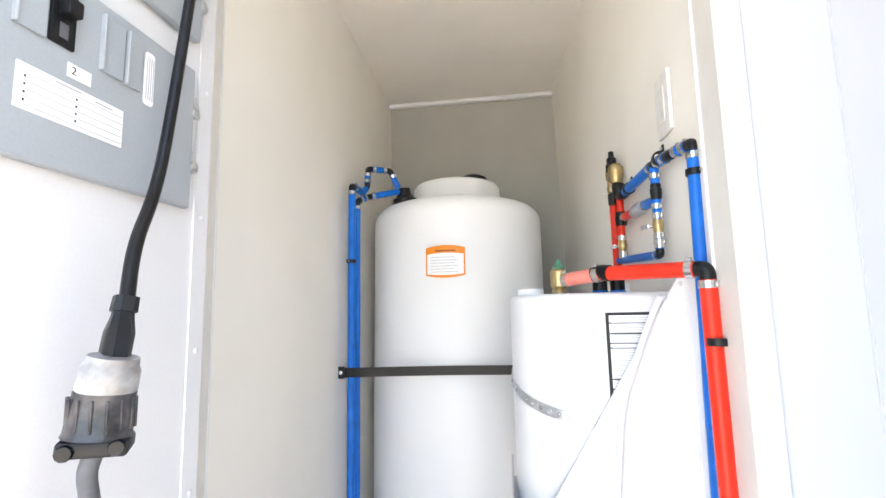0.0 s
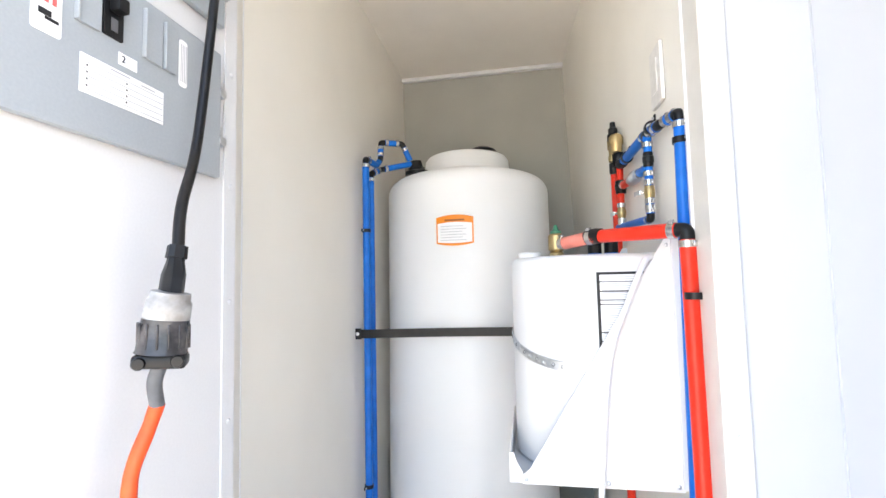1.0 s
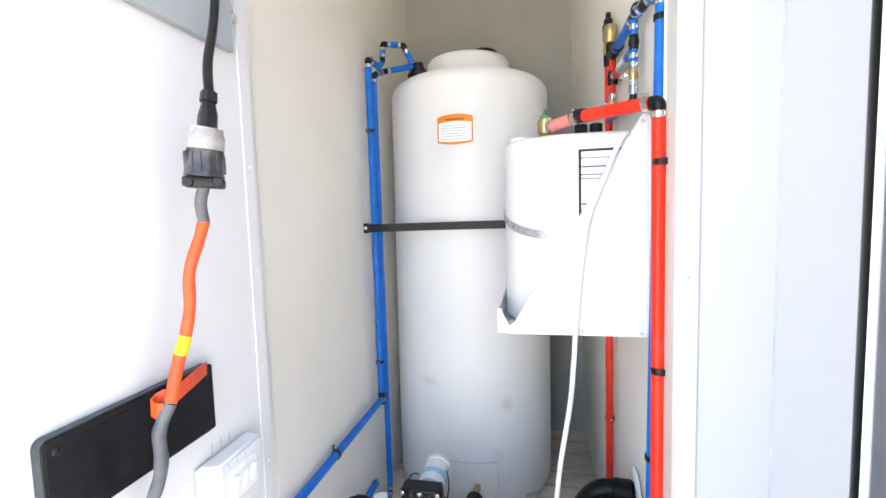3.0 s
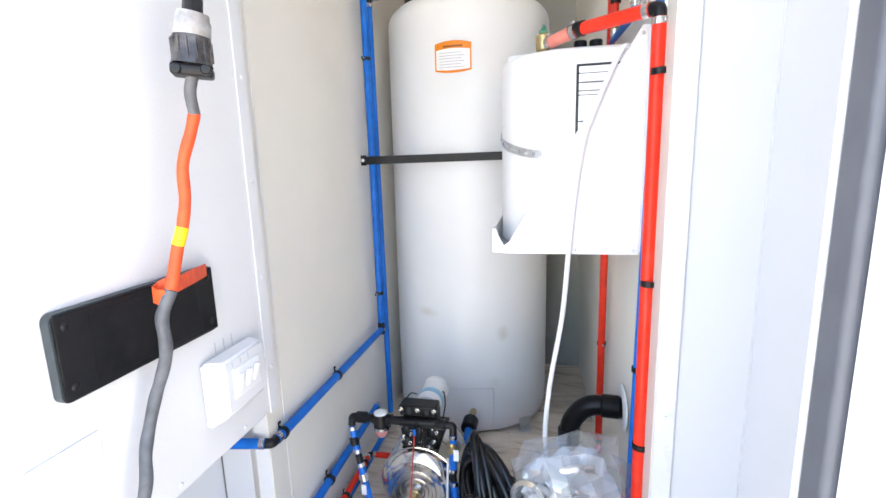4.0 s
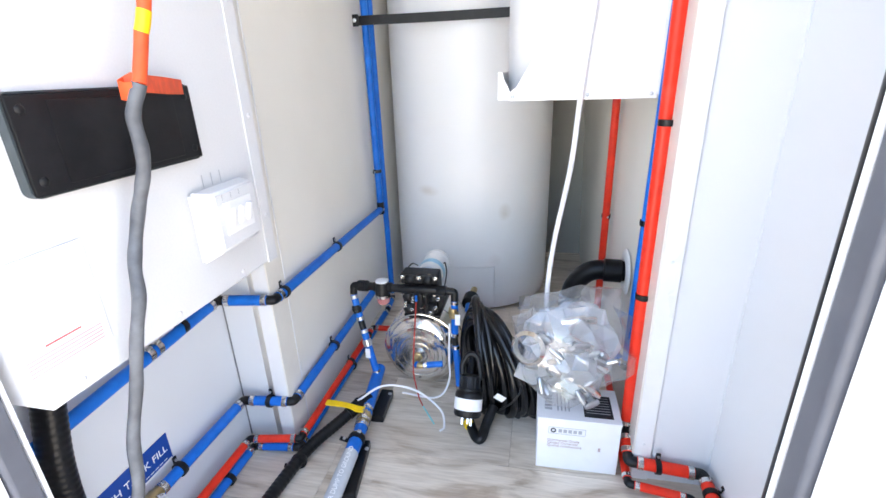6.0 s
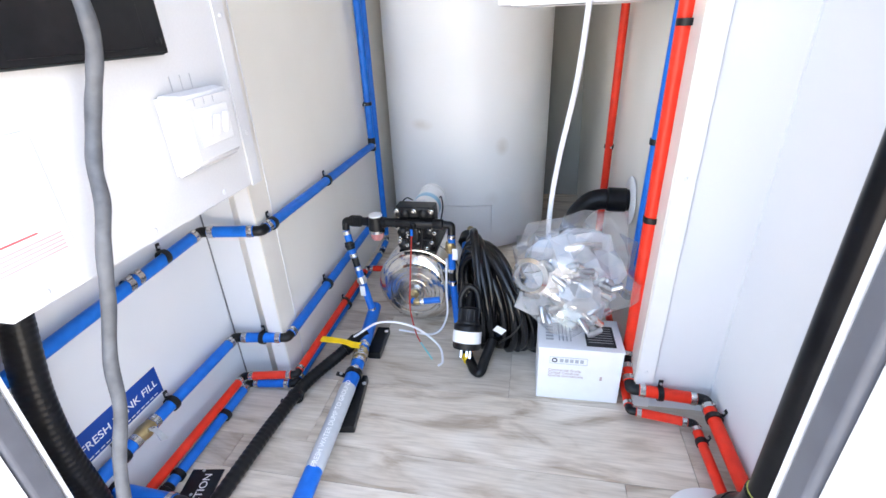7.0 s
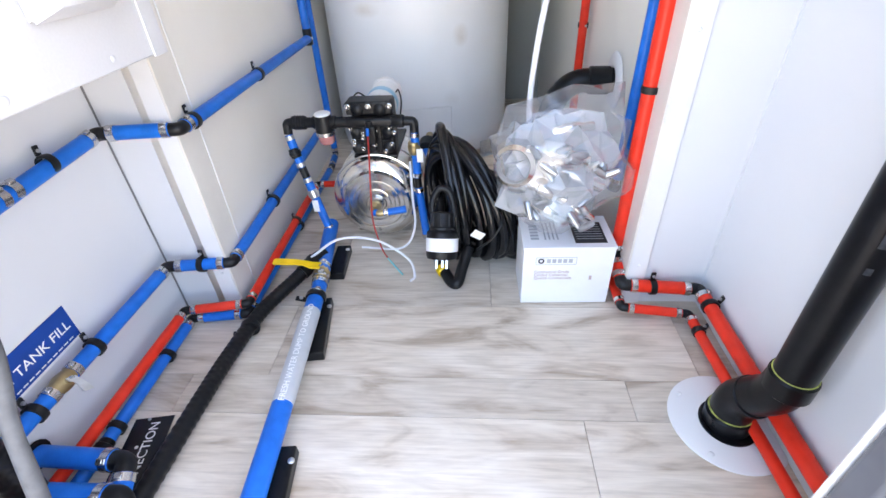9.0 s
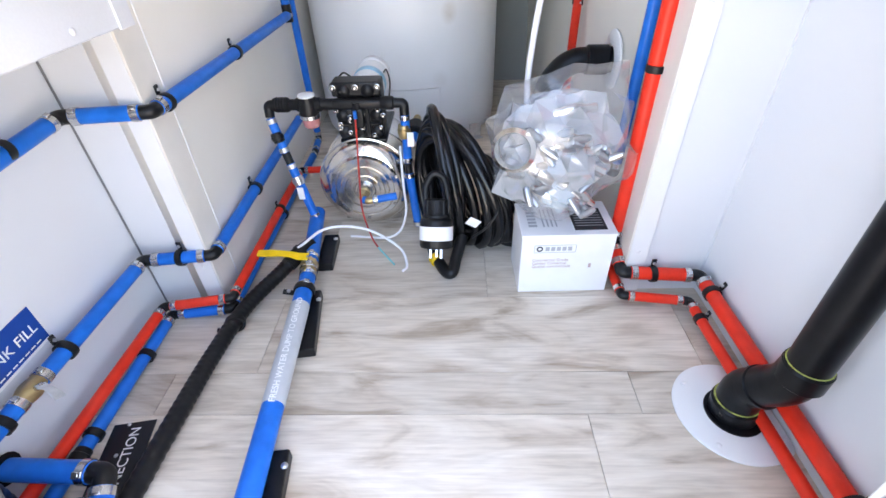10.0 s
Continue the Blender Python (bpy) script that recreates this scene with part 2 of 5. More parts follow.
# ---------- mesh helpers ----------
def finish(bm, angle=40):
    bmesh.ops.recalc_face_normals(bm, faces=bm.faces)
    for f in bm.faces:
        f.smooth = True
    for e in bm.edges:
        if len(e.link_faces) == 2 and e.calc_face_angle(0) > radians(angle):
            e.smooth = False
    # broad faces between narrow rounded edges stay flat
    for f in bm.faces:
        if len(f.verts) == 4:
            near = [(g.calc_area(), e.calc_face_angle(0)) for e in f.edges for g in e.link_faces if g is not f]
            if near and all(a > 0.1 for _, a in near) and f.calc_area() > 3 * max(s for s, _ in near):
                f.smooth = False
    return bm


def part(name, bm, mat, parent=None, label=""):
    me = bpy.data.meshes.new(name)
    finish(bm).to_mesh(me)
    bm.free()
    for m in (mat if isinstance(mat, (list, tuple)) else [mat]):
        me.materials.append(m)
    ob = new(name, me)
    ob.parent = parent
    if label:
        tagged(ob, label)
    return ob


def thing(name, label, category, group="", kind="", at=(0, 0, 0)):
    ob = new(name)
    ob.empty_display_size = 0.05
    ob.location = at
    return tagged(ob, label, category, group, kind)


def box(lo, hi, bevel=0.0, bm=None, seg=2, rot=None):
    """A box from corner to corner, its edges rounded; rot: a matrix applied about its middle."""
    bm2 = bmesh.new()
    lo, hi = Vector(lo), Vector(hi)
    bmesh.ops.create_cube(bm2, size=1)
    for v in bm2.verts:
        v.co = Vector((v.co[i] * abs(hi[i] - lo[i]) for i in range(3)))
    if bevel:
        bmesh.ops.bevel(bm2, geom=bm2.edges[:], offset=bevel, segments=seg, affect="EDGES", profile=0.5)
    mid = (lo + hi) / 2
    m = Matrix.Translation(mid) @ (rot.to_4x4() if rot else Matrix())
    bm2.transform(m)
    return merge(bm, bm2)


def merge(bm, bm2):
    if bm is None:
        return bm2
    me = bpy.data.meshes.new("tmp")
    bm2.to_mesh(me)
    bm2.free()
    bm.from_mesh(me)
    bpy.data.meshes.remove(me)
    return bm


def along(a, b):
    a, b = Vector(a), Vector(b)
    return Matrix.Translation(a) @ (b - a).to_track_quat("Z", "Y").to_matrix().to_4x4()


def lathe(profile, a, b, seg=24, bm=None):
    """A turned body: profile of (radius, height) about the axis from a towards b."""
    bm2 = bmesh.new()
    rings = []
    for r, h in profile:
        if r < 1e-6:
            rings.append([bm2.verts.new((0, 0, h))])
        else:
            rings.append([bm2.verts.new((r * math.cos(2 * math.pi * i / seg), r * math.sin(2 * math.pi * i / seg), h)) for i in range(seg)])
    for p, q in zip(rings, rings[1:]):
        for i in range(seg):
            j = (i + 1) % seg
            if len(p) == 1 and len(q) == 1:
                continue
            if len(p) == 1:
                bm2.faces.new((p[0], q[i], q[j]))
            elif len(q) == 1:
                bm2.faces.new((p[i], p[j], q[0]))
            else:
                bm2.faces.new((p[i], p[j], q[j], q[i]))
    bm2.transform(along(a, b))
    return merge(bm, bm2)


def rod(a, b, r, seg=16, bm=None, bev=0.0):
    h = (Vector(b) - Vector(a)).length
    e = min(bev or r * 0.12, h * 0.3)
    return lathe([(0, 0), (r - e, 0), (r, e), (r, h - e), (r - e, h), (0, h)], a, b, seg, bm)


def rounded(points, radius, steps=6):
    """A polyline with its corners rounded."""
    pts = [Vector(p) for p in points]
    out = [pts[0]]
    for a, b, c in zip(pts, pts[1:], pts[2:]):
        u, v = (a - b), (c - b)
        d = min(radius, u.length * 0.45, v.length * 0.45)
        p, q = b + u.normalized() * d, b + v.normalized() * d
        for k in range(steps + 1):
            t = k / steps
            out.append(p * (1 - t) ** 2 + b * 2 * t * (1 - t) + q * t ** 2)
    out.append(pts[-1])
    return out


def smooth_line(points, steps=8):
    """A Catmull-Rom curve through the points."""
    p = [Vector(q) for q in points]
    p = [p[0] * 2 - p[1]] + p + [p[-1] * 2 - p[-2]]
    out = []
    for i in range(1, len(p) - 2):
        for k in range(steps):
            t = k / steps
            out.append(0.5 * (2 * p[i] + (p[i + 1] - p[i - 1]) * t + (2 * p[i - 1] - 5 * p[i] + 4 * p[i + 1] - p[i + 2]) * t * t
                              + (3 * p[i] - p[i - 1] - 3 * p[i + 1] + p[i + 2]) * t ** 3))
    out.append(p[-2])
    return out


def sweep(line, radius, seg=12, bm=None, ripple=0.0):
    """A tube along a line; radius: a number, or a function of the step."""
    bm2 = bmesh.new()
    line = [Vector(p) for p in line]
    up = None
    rings = []
    for i, p in enumerate(line):
        d = (line[min(i + 1, len(line) - 1)] - line[max(i - 1, 0)]).normalized()
        if up is None:
            up = d.orthogonal().normalized()
        up = (up - d * up.dot(d)).normalized()
        side = d.cross(up)
        r = radius(i) if callable(radius) else radius
        rings.append([bm2.verts.new(p + (up * math.cos(2 * math.pi * k / seg) + side * math.sin(2 * math.pi * k / seg)) * r) for k in range(seg)])
    for a, b in zip(rings, rings[1:]):
        for k in range(seg):
            bm2.faces.new((a[k], a[(k + 1) % seg], b[(k + 1) % seg], b[k]))
    bm2.faces.new(rings[0][::-1])
    bm2.faces.new(rings[-1])
    return merge(bm, bm2)


def text(words, size, mat, m, parent, name="lettering", align="CENTER"):
    c = bpy.data.curves.new(name, "FONT")
    c.body, c.size, c.align_x, c.align_y, c.extrude = words, size, align, "CENTER", 0.0003
    tmp = bpy.data.objects.new("tmp", c)
    scene.collection.objects.link(tmp)
    bpy.context.view_layer.update()
    me = bpy.data.meshes.new_from_object(tmp.evaluated_get(bpy.context.evaluated_depsgraph_get()))
    bpy.data.objects.remove(tmp)
    me.materials.clear()
    me.materials.append(mat)
    me.transform(m)
    ob = new(name, me)
    ob.parent = parent
    return ob


def frame_of(origin, right, up):
    """A pose whose x is right, y is up, z faces out."""
    r, u = Vector(right).normalized(), Vector(up)
    u = (u - r * u.dot(r)).normalized()
    n = r.cross(u)
    return Matrix(((r.x, u.x, n.x, origin[0]), (r.y, u.y, n.y, origin[1]), (r.z, u.z, n.z, origin[2]), (0, 0, 0, 1)))


def bars(m, rows, mat, parent, name="print", thick=0.0004):
    """Printed bars on a sheet: rows of (x0, x1, y, height) in the sheet's own metres."""
    bm = bmesh.new()
    for x0, x1, y, h in rows:
        box((x0, y - h / 2, 0), (x1, y + h / 2, thick), bm=bm)
    bm.transform(m)
    return part(name, bm, mat, parent)


def sheet(m, w, h, mat, parent, name="label", thick=0.0008, corner=0.0):
    """A thin sticker or sign centred on the pose m, its corners cut round."""
    bm = bmesh.new()
    box((-w / 2, -h / 2, 0), (w / 2, h / 2, thick), bm=bm)
    if corner:
        es = [e for e in bm.edges if abs((e.verts[0].co - e.verts[1].co).z) > thick * 0.5]
        bmesh.ops.bevel(bm, geom=es, offset=corner, segments=4, affect="EDGES", profile=0.5)
    bm.transform(m)
    return part(name, bm, mat, parent)


def screw(p, n, parent, r=0.005, mat=None, name="screw"):
    p, n = Vector(p), Vector(n).normalized()
    return part(name, lathe([(0, 0.0022), (r * 0.6, 0.002), (r, 0.0006), (r, -0.002), (0, -0.002)], p, p + n, 10), mat or GALV, parent)


# ---------- pipework ----------
def pipe_run(points, r, mat, label, name="water_pipe", category="pipe", group="water pipes", ends=(False, False), elbows=True, fit_mat=None, breaks=()):
    """Straight tubes with a moulded elbow and two crimp rings at each corner; a ring too at an end that meets a fitting."""
    t = thing(name, label, category, group)
    pts = [Vector(p) for p in points]
    n = len(pts)
    for i in range(n - 1):
        a, b = pts[i], pts[i + 1]
        d = (b - a).normalized()
        cut = min(1.25 * r, (b - a).length * 0.3)
        a2 = a + d * (cut if i > 0 else 0)
        b2 = b - d * (cut if i < n - 2 else 0)
        part("tube", rod(a2, b2, r, 16), mat, t)
        w = min(0.011, r * 1.0)
        if (b2 - a2).length > 3.2 * w:
            if i > 0 or ends[0]:
                crimp(a2 + d * (0.002 + w * 0.5), d, r, t, w)
            if i < n - 2 or ends[1]:
                crimp(b2 - d * (0.002 + w * 0.5), d, r, t, w)
    for i in range(1, n - 1):
        u, v = (pts[i - 1] - pts[i]).normalized(), (pts[i + 1] - pts[i]).normalized()
        cu = min(1.5 * r, (pts[i - 1] - pts[i]).length * 0.42)
        cv = min(1.5 * r, (pts[i + 1] - pts[i]).length * 0.42)
        part("elbow", sweep(rounded([pts[i] + u * cu, pts[i], pts[i] + v * cv], r * 1.1), r * 0.93, 14), fit_mat or BLACK, t, "black moulded elbow")
    return t


def crimp(p, d, r, parent, w=0.01):
    """A stainless crimp ring with its pinched ear."""
    d = Vector(d).normalized()
    p = Vector(p)
    R = r * 1.1
    bm = lathe([(r * 0.98, -w / 2), (R, -w / 2), (R, w / 2), (r * 0.98, w / 2), (r * 0.98, -w / 2)], p, p + d, 16)
    o = (Vector((0.3, -0.6, 0.75)) - d * Vector((0.3, -0.6, 0.75)).dot(d)).normalized()
    s = d.cross(o)
    q = p + o * (R + r * 0.12)
    m = Matrix((s, d, o)).transposed()
    box(q - Vector((r * 0.3, w * 0.4, r * 0.2)), q + Vector((r * 0.3, w * 0.4, r * 0.2)), 0.0008, bm, 1, m)
    return part("crimp_ring", bm, STEEL, parent)


def clip(p, d, r, out, parent, name="pipe_clip"):
    """A black cushioned clamp round a pipe at p along d, with its tab and screw on the side away from out."""
    p, d, out = Vector(p), Vector(d).normalized(), Vector(out).normalized()
    w = max(0.011, r * 0.8)
    R = r * 1.22
    bm = lathe([(r * 0.98, -w / 2), (R, -w / 2), (R * 1.03, 0), (R, w / 2), (r * 0.98, w / 2), (r * 0.98, -w / 2)], p, p + d, 16)
    side = d.cross(out).normalized()
    if side.z < -0.3 or (abs(side.z) < 0.3 and side.y > 0):
        side = -side
    q = p + side * (R + r * 0.5) - out * r * 0.6
    m = Matrix((side, d, out)).transposed()
    box(q - Vector((r * 0.62, w * 0.42, r * 0.14)), q + Vector((r * 0.62, w * 0.42, r * 0.14)), 0.001, bm, 1, m)
    c = part(name, bm, BLACK, parent, "black cushioned pipe clamp")
    part("screw", lathe([(0, 0.006), (r * 0.22, 0.005), (r * 0.24, 0), (0, 0)], q, q + out, 8), GALV, c)
    return c


def coupling(p, d, r, parent, mat, length, name="coupling", label=""):
    p, d = Vector(p), Vector(d).normalized()
    a, b = p - d * length / 2, p + d * length / 2
    return part(name, lathe([(0, 0), (r * 0.9, 0), (r, length * 0.06), (r, length * 0.28), (r * 1.12, length * 0.32), (r * 1.12, length * 0.68), (r, length * 0.72),
                             (r, length * 0.94), (r * 0.9, length), (0, length)], a, b, 14), mat, parent, label)


# ---------- structure ----------
CEIL = 2.13
FLOOR_Y0, FLOOR_Y1 = -0.02, 1.97


def slab(corners, thick, mat, name, parent=None):
    """A flat board from four corners, thickened away from the room; corners run so that the normal faces the room."""
    c = [Vector(p) for p in corners]
    n = (c[1] - c[0]).cross(c[3] - c[0]).normalized()
    bm = bmesh.new()
    a = [bm.verts.new(p) for p in c]
    b = [bm.verts.new(p - n * thick) for p in c]
    bm.faces.new(a)
    bm.faces.new(b[::-1])
    for i in range(4):
        j = (i + 1) % 4
        bm.faces.new((a[j], a[i], b[i], b[j]))
    return part(name, bm, mat, parent)


# alcove: left, right and back walls, a little out of plumb
wl = slab([(-0.38, 0.603, 0), (-0.405, 1.975, 0), (-0.412, 1.975, CEIL), (-0.372, 0.603, CEIL)], 0.05, CREAM, "wall_west")
tagged(wl, "cream painted board side wall of the alcove", "wall", kind="structure")
wr = slab([(0.43, 0.628, 0), (0.392, 1.975, 0), (0.326, 1.975, CEIL), (0.414, 0.628, CEIL)][::-1], 0.05, CREAM, "wall_east")
tagged(wr, "cream painted board side wall of the alcove", "wall", kind="structure")
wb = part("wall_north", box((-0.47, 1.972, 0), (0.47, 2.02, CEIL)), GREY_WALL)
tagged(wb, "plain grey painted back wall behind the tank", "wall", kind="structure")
rl = part("wall_return_west", box((-0.51, 0.603, 0), (-0.382, 0.65, CEIL)), WHITE_PANEL)
tagged(rl, "white metal return panel beside the alcove", "wall", kind="structure")
rr = part("wall_return_east", box((0.432, 0.628, 0), (0.585, 0.67, CEIL)), WHITE_PANEL)
tagged(rr, "white metal return panel beside the alcove", "wall", kind="structure")
fw = part("wall_front_west", box((-0.555, -0.02, 0), (-0.506, 0.601, CEIL)), WHITE_PANEL)
tagged(fw, "white metal wall panel of the vestibule", "wall", kind="structure")
fe = part("wall_front_east", box((0.565, -0.02, 0), (0.615, 0.626, CEIL)), WHITE_PANEL)
tagged(fe, "white metal wall panel with a faint pressed joint", "wall", kind="structure")
ce = part("ceiling", box((-0.56, -0.02, CEIL), (0.62, 2.02, CEIL + 0.04)), CEILING)
tagged(ce, "pale cream ceiling board", "ceiling", kind="structure")
ct = part("trim", box((-0.44, 1.945, CEIL - 0.018), (0.36, 1.971, CEIL - 0.001), 0.003), TRIM)
tagged(ct, "thin white trim along the ceiling's back edge", "trim", kind="structure")


def corner_trim(cx, cy, sx, name, label):
    """White angle trim round an alcove corner: front leg, side leg with a raised lip, and screws."""
    t = thing(name, label, "trim", "corner trims", "structure")
    part("front_leg", box((min(cx, cx - sx * 0.034), cy - 0.005, 0.004), (max(cx, cx - sx * 0.034), cy - 0.001, CEIL - 0.002), 0.001), TRIM, t)
    part("side_leg", box((min(cx, cx + sx * 0.004), cy - 0.005, 0.004), (max(cx, cx + sx * 0.004), cy + 0.058, CEIL - 0.002), 0.001), BEIGE_TRIM, t)
    part("lip", box((min(cx, cx + sx * 0.008), cy + 0.058, 0.004), (max(cx, cx + sx * 0.0052), cy + 0.0608, CEIL - 0.002), 0.0015), TRIM, t)
    for k in range(5):
        screw((cx - sx * 0.017, cy - 0.005, 0.1 + 0.42 * k), (0, -1, 0), t, 0.0035, TRIM)
    return t


corner_trim(-0.378, 0.602, 1, "corner_trim", "white angle trim at the alcove corner beside the cabinet")
corner_trim(0.414, 0.627, -1, "corner_trim", "white angle trim at the alcove corner beside the red pipe")

for x, y, nm in ((-0.5045, 0.6015, "trim_joint_west"), (0.5637, 0.6265, "trim_joint_east")):
    j = part(nm, box((x - 0.0012, y - 0.0011, 0.003), (x + 0.0011, y + 0.0012, CEIL - 0.002)), material("dark_joint", (0.2, 0.2, 0.21) if x < 0 else (0.68, 0.7, 0.73), 0.7))
    tagged(j, "thin dark panel joint in the vestibule corner", "joint", kind="structure")

# front wall with the door opening, its frame and gasket
for x0, x1, nm, side in ((-1.7, -0.372, "wall_south_west", -1), (0.392, 1.7, "wall_south_east", 1)):
    w = part(nm, box((x0, 0.005, -0.45), (x1, 0.075, 2.4), 0.002), OUTER)
    tagged(w, "white clad outer wall beside the doorway", "wall", kind="structure")
w = part("wall_south_top", box((-0.37, 0.005, 2.05), (0.39, 0.075, 2.4)), OUTER)
tagged(w, "white clad outer wall over the doorway", "wall", kind="structure")
df = thing("door_1", "aluminium door frame with a grey rubber gasket", "door frame", kind="structure")
for x, s in ((-0.332, -1), (0.3595, 1)):
    part("inner_strip", box((min(x, x + s * 0.036), 0.0755, 0), (max(x, x + s * 0.036), 0.0795, 2.05), 0.002), TRIM, df)
    part("gasket", box((min(x + s * 0.001, x + s * 0.03), 0.05, 0), (max(x + s * 0.001, x + s * 0.03), 0.0745, 2.05), 0.004, seg=3), FRAME_GREY, df)
    part("jamb", box((min(x + s * 0.006, x + s * 0.034), -0.012, 0), (max(x + s * 0.006, x + s * 0.034), 0.049, 2.05), 0.003), OUTER, df)
part("threshold", box((-0.372, -0.02, -0.03), (0.392, 0.0, -0.002), 0.003), ALU, df)

gr = part("ground", box((-300, -300, -0.55), (300, 300, -0.45)), CONCRETE)
tagged(gr, "pale concrete yard", "ground", kind="structure")
for nm, lo, hi in (("shell_west", (-0.6, 0.08, -0.4), (-0.56, 2.06, 2.2)), ("shell_east", (0.62, 0.08, -0.4), (0.66, 2.06, 2.2)), ("shell_north", (-0.6, 2.03, -0.4), (0.66, 2.07, 2.2))):
    tagged(part(nm, box(lo, hi), OUTER), "white outer cladding of the building", "wall", kind="structure")

# wall-hung electrical cabinet over the west recess
cab = thing("electrical_cabinet", "white powder-coated wall cabinet carrying the electrical panels", "cabinet")
PX = -0.298
part("body", box((-0.504, 0.092, 0.533), (PX - 0.002, 0.53, CEIL - 0.003), 0.002), CABINET, cab)
part("angle_trim", box((PX - 0.0015, 0.503, 0.532), (PX + 0.0015, 0.531, CEIL - 0.004), 0.0006), CABINET, cab, "white steel angle with screws")
for k in range(9):
    screw((PX + 0.0015, 0.518, 0.62 + 0.175 * k), (1, 0, 0), cab, 0.0042, CABINET)
for k in range(3):
    screw((PX - 0.002, 0.13 + 0.15 * k, 0.546), (1, 0, 0), cab, 0.0042, CABINET)


def on_panel(y, z, x=PX):
    """A pose on the cabinet's face: x runs into the place, y is up, z faces the room."""
    return frame_of((x, y, z), (0, 1, 0), (0, 0, 1))


def breaker_panel(z0, z1, y0, y1, details):
    """Grey load-centre cover with breaker openings, latches and labels."""
    t = thing("breaker_panel", "grey painted breaker panel cover with labels" if details else "grey painted breaker panel cover, plain", "breaker panel", "breaker panels")
    X = PX + 0.011
    part("cover", box((PX, y0, z0), (X, y1, z1), 0.003), GREY_PAINT, t)
    for z in (z0 + 0.055, z0 + 0.127):
        if z < z1 - 0.02:
            s = part("latch", lathe([(0, 0.006), (0.007, 0.005), (0.008, 0), (0.008, -0.004), (0, -0.004)], (X - 0.004, y1 + 0.004, z), (X + 0.01, y1 + 0.004, z), 12), GALV, t, "zinc cam latch")
            part("tab", box((X - 0.006, y1 - 0.002, z + 0.004), (X - 0.002, y1 + 0.006, z + 0.022), 0.001), GALV, s)
    if not details:
        return t
    # knock-out covers and the open breaker slot
    for ya, yb in ((0.17, 0.214), (0.262, 0.286), (0.344, 0.368), (0.374, 0.391)):
        fp = part("filler_plate", box((X, ya, 1.437), (X + 0.0035, yb, 1.497), 0.001), GREY_PAINT, t)
        part("ridge", box((X, ya - 0.0035, 1.437), (X + 0.006, ya - 0.0008, 1.497), 0.0008), GREY_PAINT, fp)
    br = part("breaker", box((X - 0.001, 0.289, 1.439), (X + 0.003, 0.313, 1.497), 0.001), BLACK, t, "black circuit breaker")
    part("toggle", box((X + 0.003, 0.294, 1.466), (X + 0.016, 0.308, 1.482), 0.002), BLACK, br)
    part("rating_plate", box((X + 0.003, 0.297, 1.446), (X + 0.0036, 0.305, 1.46)), material("dull_print", (0.1, 0.1, 0.11), 0.5), br)
    # circuit directory with its ruled lines
    m = on_panel(0.3195, 1.387, X)
    sheet(m, 0.107, 0.04, PAPER, t, "directory_label")
    up = Matrix.Translation((0.0009, 0, 0))
    for i in range(5):
        bars(up @ m, [(-0.05, 0.052, 0.012 - 0.007 * i, 0.0007)], GREY_INK, t, "ruled_line")
    bars(up @ m, [(-0.02, 0.005, 0.017, 0.0016)], GREY_INK, t, "heading_print")
    bars(up @ m, [(0.02, 0.04, 0.0155, 0.0014)], GREY_INK, t, "heading_print")
    for i in range(4):
        bars(up @ m, [(0.0, 0.0018, 0.009 - 0.007 * i, 0.002)], INK, t, "row_mark")
        bars(up @ m, [(-0.047, -0.0455, 0.009 - 0.007 * i, 0.002)], INK, t, "row_mark")
    m = on_panel(0.3215, 1.4215, X)
    sheet(m, 0.024, 0.0135, PAPER, t, "number_label")
    text("2", 0.011, INK, up @ m @ Matrix.Translation((-0.006, 0, 0)), t)
    m = on_panel(0.4045, 1.459, X)
    sheet(m, 0.014, 0.062, PAPER, t, "warning_label", corner=0.004)
    bars(up @ m, [(-0.0045 + 0.003 * i, -0.0035 + 0.003 * i, 0, 0.05) for i in range(4)], GREY_INK, t)
    m = on_panel(0.2325, 1.445, X)
    sheet(m, 0.028, 0.075, PAPER, t, "warning_label", corner=0.003)
    bars(up @ m, [(-0.0105 + 0.0075 * i, -0.0065 + 0.0075 * i, 0.012, 0.04) for i in range(3)], RED_INK, t)
    bars(up @ m, [(-0.008, 0.004, -0.018, 0.006), (-0.002, 0.011, -0.023, 0.003)], INK, t)
    return t


breaker_panel(1.325, 1.51, 0.1, 0.482, True)
breaker_panel(1.552, 1.75, 0.1, 0.489, False)

# black cover plate, taped cable, three-gang switch box and notice, all on the cabinet
pl = thing("cover_plate", "black plastic cover plate with rounded corners and screws", "cover plate")
bm = bmesh.new()
box((PX, 0.136, 0.75), (PX + 0.011, 0.377, 0.85), bm=bm)
es = [e for e in bm.edges if abs((e.verts[0].co - e.verts[1].co).x) > 0.01]
bmesh.ops.bevel(bm, geom=es, offset=0.01, segments=5, affect="EDGES", profile=0.5)
part("base", bm, material("dark_grey_plastic", (0.035, 0.045, 0.05), 0.45, scale=80, vary=0.2), pl)
part("front", box((PX + 0.011, 0.138, 0.752), (PX + 0.0135, 0.375, 0.848), 0.0022), BLACK, pl)
part("inset", box((PX + 0.0135, 0.176, 0.759), (PX + 0.0143, 0.342, 0.841), 0.0006), RUBBER, pl)
for y in (0.15, 0.363):
    for z in (0.766, 0.834):
        screw((PX + 0.0135, y, z), (1, 0, 0), pl, 0.005, BLACK)
sw = thing("switch_box", "white weatherproof box with three switches", "switch box")
bm = bmesh.new()
box((PX, 0.338, 0.594), (PX + 0.03, 0.462, 0.704), bm=bm)
